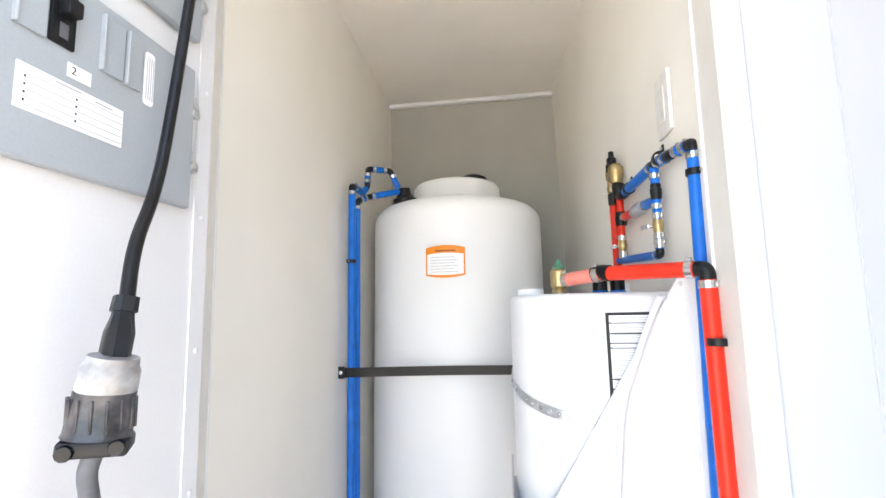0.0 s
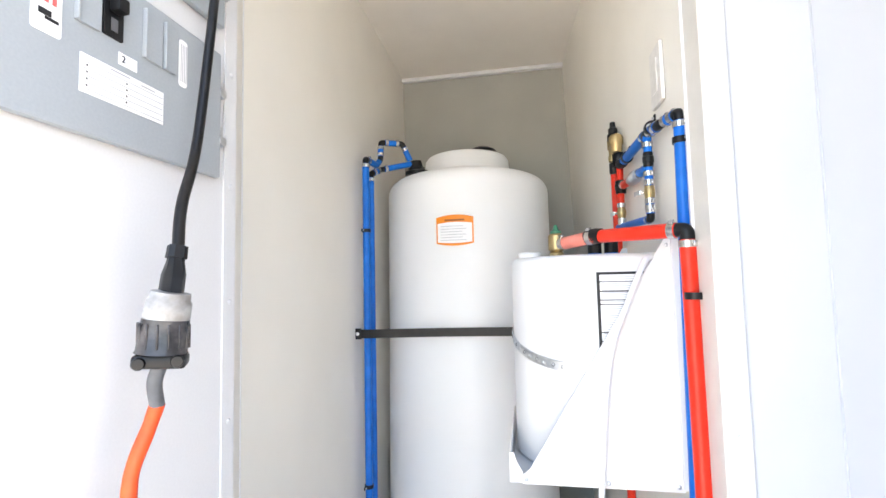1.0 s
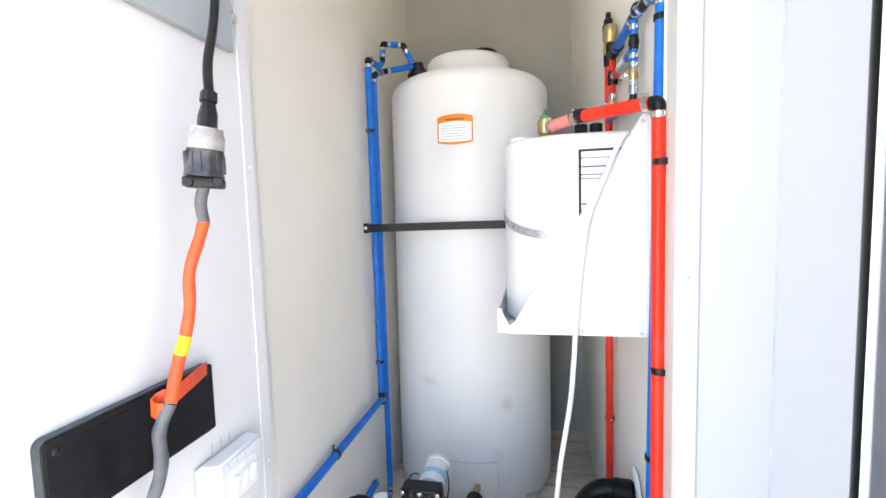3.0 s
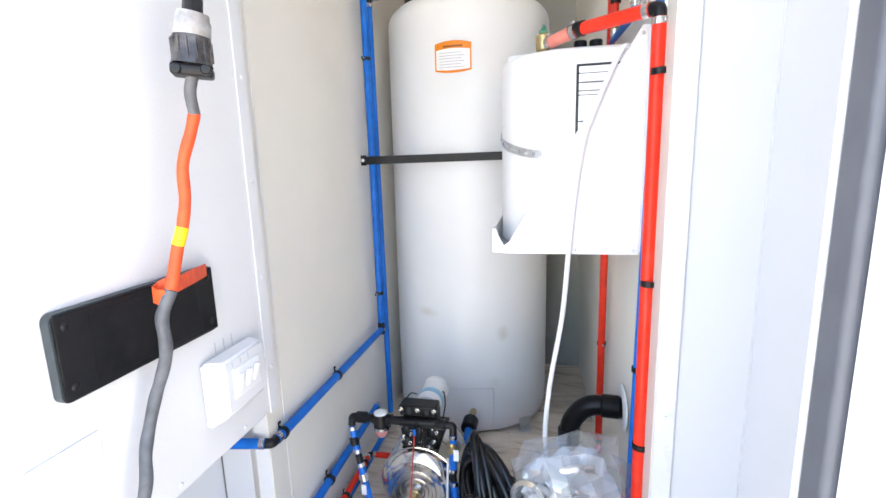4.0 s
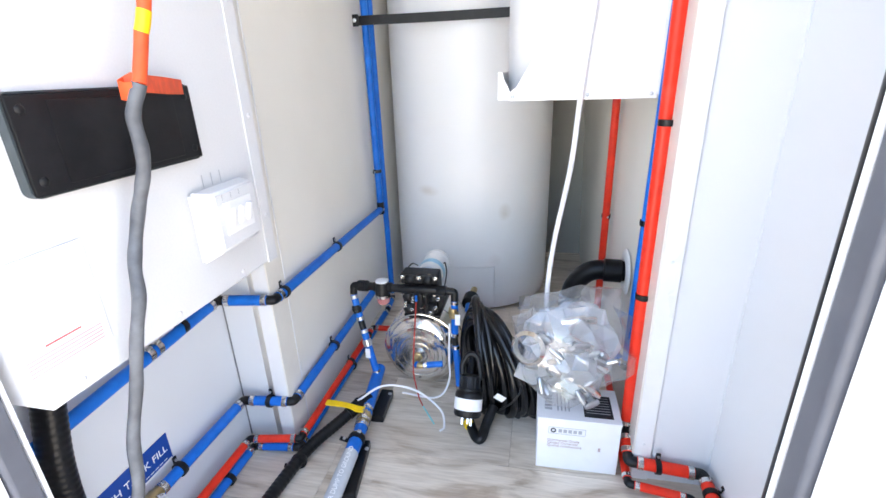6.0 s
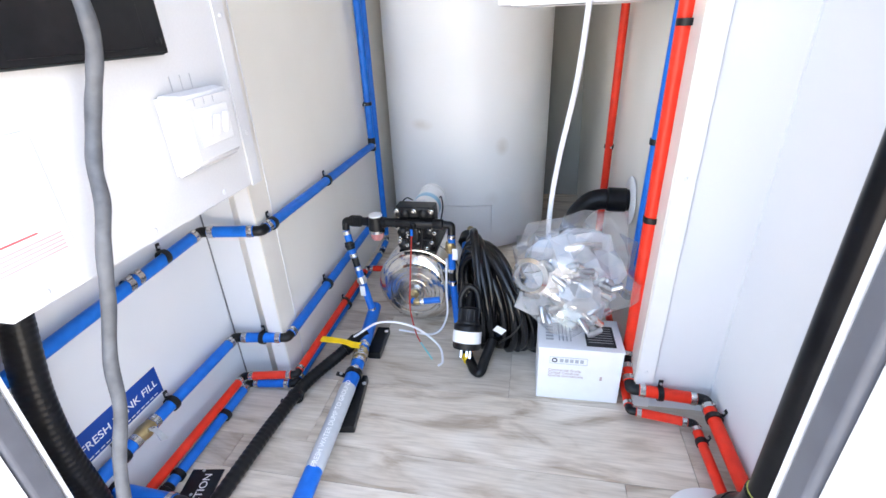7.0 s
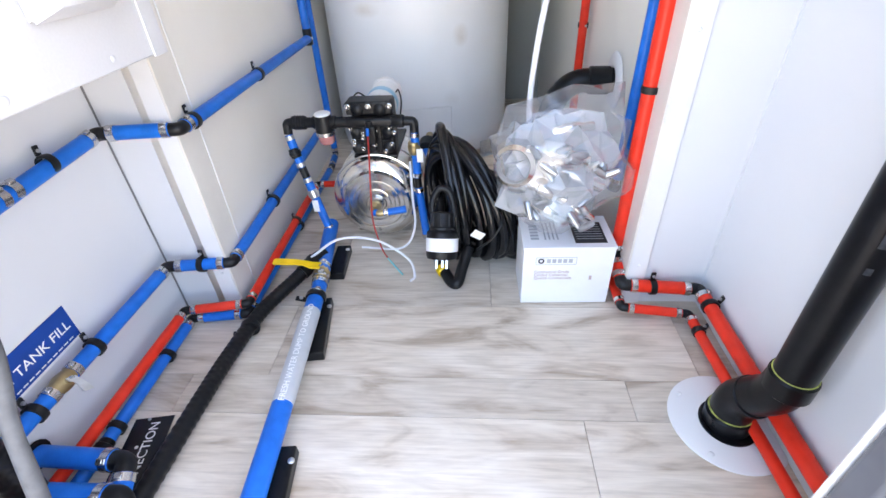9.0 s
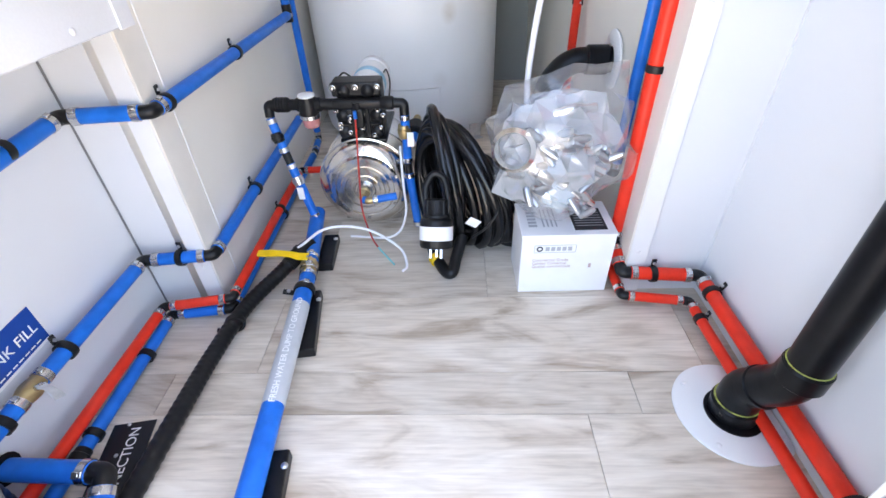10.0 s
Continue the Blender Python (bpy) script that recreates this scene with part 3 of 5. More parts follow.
for v in bm.verts:
    if v.co.x > PX + 0.01:
        v.co.y += 0.018 if v.co.y < 0.4 else -0.006
        v.co.z += 0.016 if v.co.z < 0.65 else -0.004
bmesh.ops.bevel(bm, geom=bm.edges[:], offset=0.004, segments=3, affect="EDGES")
part("body", bm, CABINET, sw)
part("frame", box((PX + 0.03, 0.372, 0.632), (PX + 0.0325, 0.44, 0.682), 0.0012), ENAMEL, sw)
for k in range(3):
    part("switch", box((PX + 0.0315, 0.379 + 0.02 * k, 0.642), (PX + 0.0385, 0.391 + 0.02 * k, 0.672), 0.003, rot=Euler((0, radians(14), 0)).to_matrix()), ENAMEL, sw)
    m = on_panel(0.378 + 0.02 * k, 0.712, PX + 0.0006)
    bars(m, [(-0.0007, 0.0007, 0.002, 0.019)], GREY_INK, sw, "scale_mark")
    m = frame_of((PX + 0.0306, 0.374 + 0.02 * k, 0.6905), (0, 1, 0), (0, 0, 1))
    bars(m, [(-0.0006, 0.0006, 0, 0.009)], GREY_INK, sw, "scale_mark")
no = thing("notice", "white paper notice with faint red print", "notice")
m = on_panel(0.125, 0.635)
sheet(m, 0.1, 0.125, PAPER, no, "paper")
up = Matrix.Translation((0.0009, 0, 0))
bars(up @ m, [(-0.02, 0.02, -0.03, 0.002)], RED_INK, no)
bars(up @ m, [(-0.042, 0.042, -0.038 - 0.0042 * i, 0.0019) for i in range(5)], material("pale_red_print", (0.7, 0.4, 0.4), 0.5), no)

# ---------- the water tank ----------
tank = thing("water_tank", "tall white polyethylene water tank with stains near its foot", "water tank", at=(-0.076, 1.605, 0))
R = 0.303
prof = [(0, 0.0), (R - 0.03, 0.0), (R - 0.008, 0.01), (R - 0.002, 0.04), (R, 0.3), (R, 1.0), (R, 1.487)]
prof += [(R - 0.055 + 0.055 * math.cos(a), 1.487 + 0.055 * math.sin(a)) for a in [math.pi / 2 * k / 8 for k in range(1, 9)]]
prof += [(0.2, 1.56), (0.168, 1.567), (0.163, 1.575), (0.16, 1.623), (0.152, 1.634), (0.14, 1.638), (0, 1.644)]
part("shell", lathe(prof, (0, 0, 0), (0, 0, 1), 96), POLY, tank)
part("lid_vent", lathe([(0, 0), (0.055, 0), (0.052, 0.02), (0.03, 0.032), (0, 0.034)], (0.065, -0.04, 1.636), (0.065, -0.04, 2), 20), BLACK, tank, "black vent cap on the lid")
part("foot_recess", sweep([((R + 0.001) * math.cos(radians(a)), (R + 0.001) * math.sin(radians(a)), 0.178) for a in range(-112, -66, 4)], 0.0022, 8), POLY, tank)


def on_tank(a, z, off=0.0008):
    """A pose on the tank's side at angle a (degrees) and height z."""
    c, s = math.cos(radians(a)), math.sin(radians(a))
    return frame_of(((R + off) * c, (R + off) * s, z), (-s, c, 0), (0, 0, 1))


def curved_sheet(a0, a1, z0, z1, mat, name, off=0.001, bulge=0.0, label=""):
    """A sticker that follows the tank's curve, its top and foot bowed."""
    bm = bmesh.new()
    n = 14
    rows = []
    for k in range(n + 1):
        t = k / n
        a = radians(a0 + (a1 - a0) * t)
        b = bulge * (1 - (2 * t - 1) ** 2)
        rows.append([bm.verts.new(((R + o) * math.cos(a), (R + o) * math.sin(a), z)) for o, z in ((off, z0 - b), (off, z1 + b), (off - 0.0006, z1 + b), (off - 0.0006, z0 - b))])
    for p, q in zip(rows, rows[1:]):
        for i in range(4):
            bm.faces.new((p[i], q[i], q[(i + 1) % 4], p[(i + 1) % 4]))
    return part(name, bm, mat, tank, label)


ST = -91
curved_sheet(ST - 11.5, ST + 11.5, 1.281, 1.365, ORANGE_INK, "sticker", 0.001, 0.008, "orange and white warning sticker")
curved_sheet(ST - 10.6, ST + 10.6, 1.285, 1.345, PAPER, "sticker_field", 0.0017, 0.004)
for k in range(6):
    curved_sheet(ST - 8.5, ST + 7 - 2 * (k % 2), 1.29 + 0.009 * k, 1.2915 + 0.009 * k, GREY_INK, "sticker_print", 0.0023)
curved_sheet(ST - 6, ST + 6, 1.353, 1.358, material("brown_print", (0.3, 0.08, 0.01), 0.5), "sticker_print", 0.0023)
part("foot_recess", sweep([((R + 0.001) * math.cos(radians(-67)), (R + 0.001) * math.sin(radians(-67)), z) for z in (0.025, 0.08, 0.13, 0.178)], 0.002, 8), POLY, tank)
tank.rotation_euler = (radians(-1.6), radians(0.02), 0)

# strap that holds the tank
st = thing("tank_strap", "black steel strap bolted across the tank front", "strap")
bm = bmesh.new()
line = smooth_line([(-0.388, 1.2895, 1.008), (-0.33, 1.2925, 1.0085), (-0.25, 1.305, 1.009), (-0.08, 1.321, 1.01), (0.1, 1.322, 1.011), (0.25, 1.315, 1.012), (0.38, 1.305, 1.012)], 5)
prev = None
for p in line:
    q = [bm.verts.new(p + Vector(d)) for d in ((0, -0.0015, -0.0135), (0, -0.0015, 0.0135), (0, 0.0015, 0.0135), (0, 0.0015, -0.0135))]
    if prev:
        for i in range(4):
            bm.faces.new((prev[i], q[i], q[(i + 1) % 4], prev[(i + 1) % 4]))
    else:
        bm.faces.new(q)
    prev = q
bm.faces.new(prev)
part("band", bm, BLACK, st)
part("bracket", box((-0.4, 1.282, 0.992), (-0.377, 1.2885, 1.026), 0.002), BLACK, st)
screw((-0.389, 1.282, 1.009), (0, -1, 0), st, 0.006)

# ---------- blue lines on the west side ----------
XW = -0.364
a = pipe_run([(XW, 1.305, 0.42), (XW, 1.305, 1.572), (XW + 0.004, 1.4, 1.575)], 0.0112, BLUE, "blue plastic riser clipped to the cream wall")
for z in (1.337, 0.538):
    clip((XW, 1.305, z), (0, 0, 1), 0.0112, (1, 0, 0), a)
b = pipe_run([(-0.262, 1.5, 1.597), (-0.348, 1.415, 1.562), (XW, 1.355, 1.535), (XW, 1.355, 0.02), (-0.352, 1.25, 0.02), (-0.35, 0.565, 0.02), (-0.462, 0.55, 0.02), (-0.457, 0.06, 0.02)], 0.0104, BLUE,
             "blue plastic line running down the wall and along the floor")
for y in (0.9, 0.45, 0.3):
    clip((-0.35 if y > 0.6 else -0.459, y, 0.02), (0, 1, 0), 0.0112, (1, 0, 0), b)
coupling((-0.458, 0.262, 0.02), (0, 1, 0), 0.012, b, BLACK, 0.03)
u = pipe_run([(XW + 0.004, 1.4, 1.575), (-0.354, 1.428, 1.6), (-0.352, 1.432, 1.664), (-0.287, 1.478, 1.667), (-0.264, 1.5, 1.61)], 0.0105, BLUE, "short blue vent loop above the tank fitting")
tf = thing("tank_fitting", "black bulkhead fitting on the tank's shoulder", "pipe fitting")
part("flange", lathe([(0, 0), (0.042, 0), (0.042, 0.012), (0.03, 0.016), (0.024, 0.03), (0.02, 0.05), (0, 0.052)], (-0.243, 1.515, 1.56), (-0.248, 1.508, 1.66), 18), BLACK, tf)
part("nut", lathe([(0, 0), (0.03, 0), (0.03, 0.014), (0, 0.014)], (-0.243, 1.514, 1.572), (-0.248, 1.508, 1.66), 6), BLACK, tf)

c = pipe_run([(XW, 1.312, 0.4), (XW, 0.592, 0.402), (-0.482, 0.562, 0.408), (-0.482, 0.03, 0.372)], 0.0116, BLUE, "blue plastic line running level round the alcove corner", ends=(True, False))
for y in (0.925, 0.635):
    clip((XW, y, 0.401), (0, 1, 0), 0.0116, (1, 0, 0), c)
clip((-0.482, 0.457, 0.405), (0, 1, -0.07), 0.0116, (1, 0, 0), c)
crimp((-0.482, 0.39, 0.399), (0, 1, -0.07), 0.0121, c, 0.012)
crimp((-0.482, 0.37, 0.3975), (0, 1, -0.07), 0.0121, c, 0.012)
part("tee", rod((XW, 1.305, 0.383), (XW, 1.305, 0.427), 0.0125), BLACK, c, "black moulded tee")
d = pipe_run([(XW, 1.22, 0.145), (XW, 0.596, 0.128), (-0.48, 0.57, 0.137), (-0.48, 0.03, 0.142)], 0.0115, BLUE, "blue plastic fill line with a brass valve", ends=(True, False))
clip((XW, 0.83, 0.1345), (0, 1, 0), 0.0125, (1, 0, 0), d)
clip((-0.418, 0.584, 0.132), (1, 0, 0), 0.0125, (0, -1, 0), d)
clip((-0.48, 0.362, 0.139), (0, 1, 0), 0.0125, (1, 0, 0), d)
clip((-0.48, 0.242, 0.14), (0, 1, 0), 0.0125, (1, 0, 0), d)


def ball_valve(p, dirn, r, parent, lever_dir, lever_mat, lever_len, out=(0, 0, 1), label="brass ball valve"):
    """Brass body between two rings, with stem and flat lever."""
    p, dirn, out = Vector(p), Vector(dirn).normalized(), Vector(out).normalized()
    L = r * 2.7
    v = part("valve", lathe([(0, 0), (r * 0.95, 0), (r * 1.02, L * 0.2), (r * 1.1, L * 0.3), (r * 1.16, L * 0.5), (r * 1.1, L * 0.7), (r * 1.02, L * 0.8), (r * 0.95, L), (0, L)], p - dirn * L / 2, p + dirn * L / 2, 10), BRASS, parent, label)
    s = p + out * r * 1.2
    part("stem", rod(s - out * r * 0.4, s + out * r * 0.8, r * 0.35, 8), STEEL, v)
    ld = Vector(lever_dir).normalized()
    q = s + out * r * 0.7
    side = ld.cross(out).normalized()
    m = Matrix((ld, side, out)).transposed()
    mid = q + ld * (lever_len / 2 - r * 0.3)
    bm = bmesh.new()
    prev = None
    for f, w, up in ((0, 0.5, 0), (0.2, 0.52, 0.02), (0.34, 0.4, 0.38), (0.5, 0.42, 0.5), (0.8, 0.5, 0.5), (0.97, 0.5, 0.46), (1.0, 0.36, 0.46)):
        c = q + ld * (lever_len * f - r * 0.3) + out * (r * up)
        ring = [bm.verts.new(c + side * (r * w * a) + out * (r * 0.1 * b)) for a, b in ((-1, -1), (1, -1), (1, 1), (-1, 1))]
        if prev:
            for i in range(4):
                bm.faces.new((prev[i], prev[(i + 1) % 4], ring[(i + 1) % 4], ring[i]))
        else:
            bm.faces.new(ring)
        prev = ring
    bm.faces.new(prev[::-1])
    part("lever", bm, lever_mat, v)
    crimp(p - dirn * (L / 2 + 0.006), dirn, r * 0.95, parent, 0.011)
    crimp(p + dirn * (L / 2 + 0.006), dirn, r * 0.95, parent, 0.011)
    return v


ball_valve((-0.48, 0.292, 0.1405), (0, 1, 0), 0.0126, d, (0.7, -0.35, -0.3), GALV, 0.034, (0.8, 0, 0.4))
e = pipe_run([(-0.27, 1.075, 0.052), (-0.344, 1.075, 0.05), (-0.344, 0.568, 0.045), (-0.466, 0.545, 0.045), (-0.47, 0.03, 0.045)], 0.0094, RED, "red plastic line low along the wall")
clip((-0.344, 0.88, 0.047), (0, 1, 0), 0.0096, (1, 0, 0), e)
clip((-0.344, 1.03, 0.048), (0, 1, 0), 0.0096, (1, 0, 0), e)

# two large blue hoses that cross the recess near the door
f = pipe_run([(-0.5, 0.222, 0.07), (-0.366, 0.218, 0.07), (-0.356, 0.168, 0.055)], 0.0148, BLUE, "large blue hose stub with clamp and black elbow", ends=(False, False))
f2 = pipe_run([(-0.5, 0.166, 0.075), (-0.338, 0.168, 0.075), (-0.318, 0.118, 0.035)], 0.0152, BLUE, "large blue hose stub with clamp and black elbow", ends=(False, False))
part("tube", rod((-0.503, 0.222, 0.07), (-0.5, 0.222, 0.07), 0.022), BLACK, f)


def ribbed_hose(points, r, name, label, mat=RUBBER, pitch=0.006, relief=0.035):
    """A corrugated hose along a smooth line."""
    pts = []
    for p in smooth_line(points, 40):
        if not pts or (p - pts[-1]).length >= pitch / 4:
            pts.append(p)
    t = thing(name, label, "hose")
    part("hose", sweep(pts, lambda i: r * (1.0 + (relief if (i // 2) % 2 else -relief)), 16), mat, t)
    return t


h = ribbed_hose([(-0.243, 0.7, 0.06), (-0.27, 0.655, 0.043), (-0.318, 0.56, 0.03), (-0.338, 0.45, 0.024), (-0.346, 0.34, 0.022), (-0.352, 0.2, 0.021), (-0.352, 0.06, 0.021)], 0.0145, "suction_hose", "black ribbed suction hose lying on the floor", relief=0.028)
clip((-0.326, 0.52, 0.026), (-0.3, 1, 0), 0.0148, (0, 0, 1), h)
h2 = ribbed_hose([(-0.467, 0.2, 0.66), (-0.465, 0.197, 0.5), (-0.463, 0.188, 0.45), (-0.462, 0.168, 0.35), (-0.46, 0.16, 0.25), (-0.456, 0.163, 0.146), (-0.45, 0.16, 0.025)], 0.0205, "power_cable", "thick black ribbed conduit dropping behind the cabinet", pitch=0.004, relief=0.012)

# fill sign on the recess wall, floor plate under the hose
sg = thing("fill_sign", "blue sign with white lettering above the fill valve", "sign")
m = frame_of((-0.5055, 0.286, 0.183), (0, 1, 0), (0, 0, 1))
sheet(m, 0.178, 0.062, BLUE_SIGN, sg, "plate", 0.0012)
t = text("FRESH TANK FILL", 0.0212, WHITE_INK, Matrix.Translation((0.0016, 0, 0)) @ m @ Matrix.Translation((0, 0.001, 0)), sg)
bars(Matrix.Translation((0.0013, 0, 0)) @ m, [(-0.087, 0.087, -0.0285, 0.0044)] + [(-0.075 + 0.011 * k, -0.067 + 0.011 * k, -0.021, 0.002) for k in range(14)], WHITE_INK, sg)
sg2 = thing("floor_plate", "black plate with white lettering lying on the floor", "sign")
m = frame_of((-0.402, 0.238, 0.0045), (-0.17, 1, 0), (-1, -0.17, 0))
sheet(m, 0.185, 0.062, BLACK_SIGN, sg2, "plate", 0.002)
text("CONNECTION", 0.0205, WHITE_INK, Matrix.Translation((0, 0, 0.0024)) @ m @ Matrix.Translation((0.014, -0.006, 0)), sg2)
for k in range(3):
    screw((-0.405 - 0.02 + 0.008 * k, 0.325 - 0.05 * k, 0.0065), (0, 0, 1), sg2, 0.003)

# dump line across the floor: blue pipe, grey sleeve with its lettering, brass valve, black pads
g = pipe_run([(-0.245, 0.86, 0.05), (-0.212, 0.62, 0.045), (-0.17, -0.005, 0.04)], 0.0168, BLUE, "blue dump pipe across the floor with a grey lettered sleeve", elbows=False, fit_mat=BLUE)
SLEEVE = material("grey_sleeve", (0.5, 0.52, 0.55), 0.45, scale=60, vary=0.05)
P = lambda t: Vector((-0.212, 0.62, 0.045)).lerp(Vector((-0.17, -0.005, 0.04)), t)
part("sleeve", rod(P(0.12), P(0.46), 0.0176, 20, bev=0.0006), SLEEVE, g, "grey sleeve with white lettering")
ax = (P(1) - P(0)).normalized()
tx = text("FRESH WATER DUMP TO GROUND", 0.0142, WHITE_INK, Matrix(), g)
side = Vector((0.2, -0.45, 0.9))
upv = (side - ax * side.dot(ax)).normalized()
vs = tx.data.vertices
for v in vs:
    ang = v.co.y / 0.0178
    base = P(0.29) - ax * (v.co.x * 0.98)
    sidev = upv.cross(ax).normalized()
    v.co = base + (upv * math.cos(ang) + sidev * -math.sin(ang)) * (0.0178 + v.co.z)
clip(P(0.055), ax, 0.0168, (0.3, 0, 1), g)
vv = ball_valve((-0.217, 0.656, 0.0465), (0.14, -1, 0), 0.0165, g, (-1, 0.02, 0.02), YELLOW, 0.1, (0, -0.15, 1))
wy = thing("wye_fitting", "black wye fitting joining the hose to the dump pipe", "pipe fitting")
part("branch", sweep(rounded([(-0.228, 0.725, 0.052), (-0.24, 0.7, 0.056), (-0.262, 0.665, 0.047)], 0.02), 0.0165, 14), BLACK, wy)
for (cx, cy, w, l, rot) in ((-0.202, 0.748, 0.034, 0.11, 3), (-0.2, 0.532, 0.05, 0.155, 8), (-0.168, 0.205, 0.04, 0.14, 6)):
    p = thing("pipe_pad", "black rubber support pad screwed to the floor", "pad", "pipe pads")
    part("block", box((cx - w / 2, cy - l / 2, 0.003), (cx + w / 2, cy + l / 2, 0.024), 0.003, rot=Euler((0, 0, radians(rot))).to_matrix()), RUBBER, p)
    screw((cx + w * 0.3, cy + l * 0.33, 0.0245), (0, 0, 1), p, 0.005)

# ---------- east side pipes ----------
XE = 0.404
r1 = pipe_run([(0.272, 0.808, 1.247), (0.4, 0.69, 1.243), (XE, 0.682, 0.085), (0.403, 0.612, 0.06), (0.546, 0.6, 0.06), (0.55, 0.03, 0.06)], 0.0126, RED, "large red plastic line down the alcove corner and along the floor")
for z in (1.137, 0.758, 0.42):
    clip((XE, 0.683, z), (0, 0, 1), 0.0126, (-0.3, -1, 0), r1)
clip((0.46, 0.606, 0.06), (1, 0, 0), 0.0126, (0, -1, 0), r1)
clip((0.547, 0.55, 0.06), (0, 1, 0), 0.0126, (-1, 0, 0.4), r1)
clip((0.55, 0.185, 0.06), (0, 1, 0), 0.0126, (-1, 0, 0.4), r1)
r2 = pipe_run([(0.402, 0.95, 0.03), (0.4, 0.58, 0.03), (0.52, 0.562, 0.03), (0.53, 0.03, 0.03)], 0.0092, RED, "red plastic return line low on the floor")
clip((0.521, 0.515, 0.03), (0, 1, 0), 0.0092, (-1, 0, 0.3), r2)
pk = pipe_run([(0.272, 0.808, 1.247), (0.214, 0.872, 1.24)], 0.013, PINK, "faded red tube to the relief valve", ends=(True, True))
part("elbow", sweep(rounded([(0.284, 0.797, 1.247), (0.272, 0.81, 1.249), (0.262, 0.821, 1.246)], 0.01), 0.0145, 14), BLACK, pk, "black moulded elbow")
rv = thing("relief_valve", "brass pressure relief valve on the heater", "valve")
part("body", lathe([(0, 0), (0.013, 0), (0.015, 0.008), (0.012, 0.012), (0.0165, 0.016), (0.0165, 0.045), (0.013, 0.049), (0, 0.05)], (0.206, 0.882, 1.213), (0.206, 0.882, 1.4), 14), BRASS, rv)
part("cap", lathe([(0, 0), (0.011, 0), (0.012, 0.004), (0.006, 0.008), (0.003, 0.018), (0, 0.018)], (0.206, 0.882, 1.263), (0.206, 0.882, 1.4), 12), material("green_enamel", (0.04, 0.2, 0.12), 0.4), rv, "green cap")

bl = pipe_run([(0.372, 0.95, 0.17), (0.407, 0.768, 0.19), (0.4125, 0.733, 1.45), (0.396, 0.79, 1.45), (0.388, 0.852, 1.452), (0.384, 1.06, 1.45)], 0.0104, BLUE, "blue plastic riser and header beside the red pipe")
clip((0.4122, 0.7345, 1.402), (0, 0, 1), 0.0108, (-1, 0, 0), bl)
clip((0.4085, 0.758, 0.55), (0, 0, 1), 0.0108, (-1, 0, 0), bl)
clip((0.39, 0.825, 1.455), (0, 1, 0), 0.0112, (-1, 0, 0), bl)
clip((0.386, 1.03, 1.452), (0, 1, 0), 0.0112, (-1, 0, 0), bl)
bd = pipe_run([(0.388, 0.852, 1.452), (0.388, 0.856, 1.282), (0.386, 1.17, 1.3)], 0.0083, BLUE, "blue drop with a brass valve and black elbow")
coupling((0.388, 0.853, 1.40), (0, 0, 1), 0.0096, bd, BLACK, 0.03, "tee", "black moulded tee")
ball_valve((0.388, 0.855, 1.336), (0, 0, 1), 0.0094, bd, (0, 1, 0.05), GALV, 0.03, (-1, 0.3, 0))
for z in (1.43, 1.372, 1.305):
    crimp((0.388, 0.854, z), (0, 0, 1), 0.0094, bd)
rb = pipe_run([(0.388, 0.856, 1.385), (0.388, 0.93, 1.39)], 0.0095, BLUE, "blue cross tube with a check valve", ends=(False, True))
coupling((0.388, 0.975, 1.391), (0, 1, 0), 0.013, rb, GALV, 0.07, "check_valve", "metal check valve")
rc = pipe_run([(0.387, 1.01, 1.393), (0.387, 1.1, 1.398)], 0.0095, RED, "short red cross tube", ends=(False, True))
rd = pipe_run([(0.386, 1.12, 1.475), (0.386, 1.125, 1.30)], 0.0085, RED, "red drop with a brass valve", ends=(True, True))
coupling((0.386, 1.121, 1.398), (0, 0, 1), 0.013, rd, BLACK, 0.034, "tee", "black moulded tee")
ball_valve((0.386, 1.123, 1.332), (0, 0, 1), 0.0098, rd, (0, 1, 0), GALV, 0.026, (-1, 0.3, 0))
re_ = pipe_run([(0.385, 1.185, 1.45), (0.392, 1.2, 0.06)], 0.0108, RED, "long red riser on the cream wall")
for z in (0.43, 0.1, 1.2):
    clip((0.391, 1.2, z), (0, 0, 1), 0.0108, (-1, 0, 0), re_)
mv = thing("mixing_valve", "brass mixing valve with black caps and unions", "valve")
part("body", lathe([(0, 0), (0.012, 0), (0.0145, 0.005), (0.0145, 0.018), (0.0175, 0.022), (0.0175, 0.04), (0.012, 0.047), (0, 0.048)], (0.379, 1.115, 1.487), (0.378, 1.12, 1.7), 16), BRASS, mv)
part("side_body", lathe([(0, 0), (0.0115, 0), (0.0125, 0.012), (0.0105, 0.016), (0.0105, 0.03), (0.0135, 0.034), (0.0135, 0.058), (0, 0.06)], (0.381, 1.175, 1.478), (0.38, 1.175, 1.7), 8), BRASS, mv)
part("bridge", rod((0.379, 1.12, 1.512), (0.381, 1.175, 1.512), 0.0115), BRASS, mv)
cp = part("cap", lathe([(0, 0), (0.0145, 0), (0.0145, 0.016), (0.0118, 0.019), (0.0118, 0.032), (0.0075, 0.036), (0.0065, 0.05), (0, 0.051)], (0.379, 1.15, 1.528), (0.378, 1.155, 1.7), 14), BLACK, mv, "black adjusting cap")
for k in range(8):
    aa = math.pi * k / 4
    part("ridge", box((0.3778 + 0.014 * math.cos(aa), 1.149 + 0.014 * math.sin(aa), 1.53), (0.3802 + 0.014 * math.cos(aa), 1.1514 + 0.014 * math.sin(aa), 1.544), 0.0006, seg=1), BLACK, cp)
part("union", lathe([(0, 0), (0.0125, 0), (0.0155, 0.004), (0.0155, 0.03), (0.0125, 0.034), (0, 0.034)], (0.384, 1.118, 1.452), (0.38, 1.116, 1.6), 10), BLACK, mv, "black union nut")
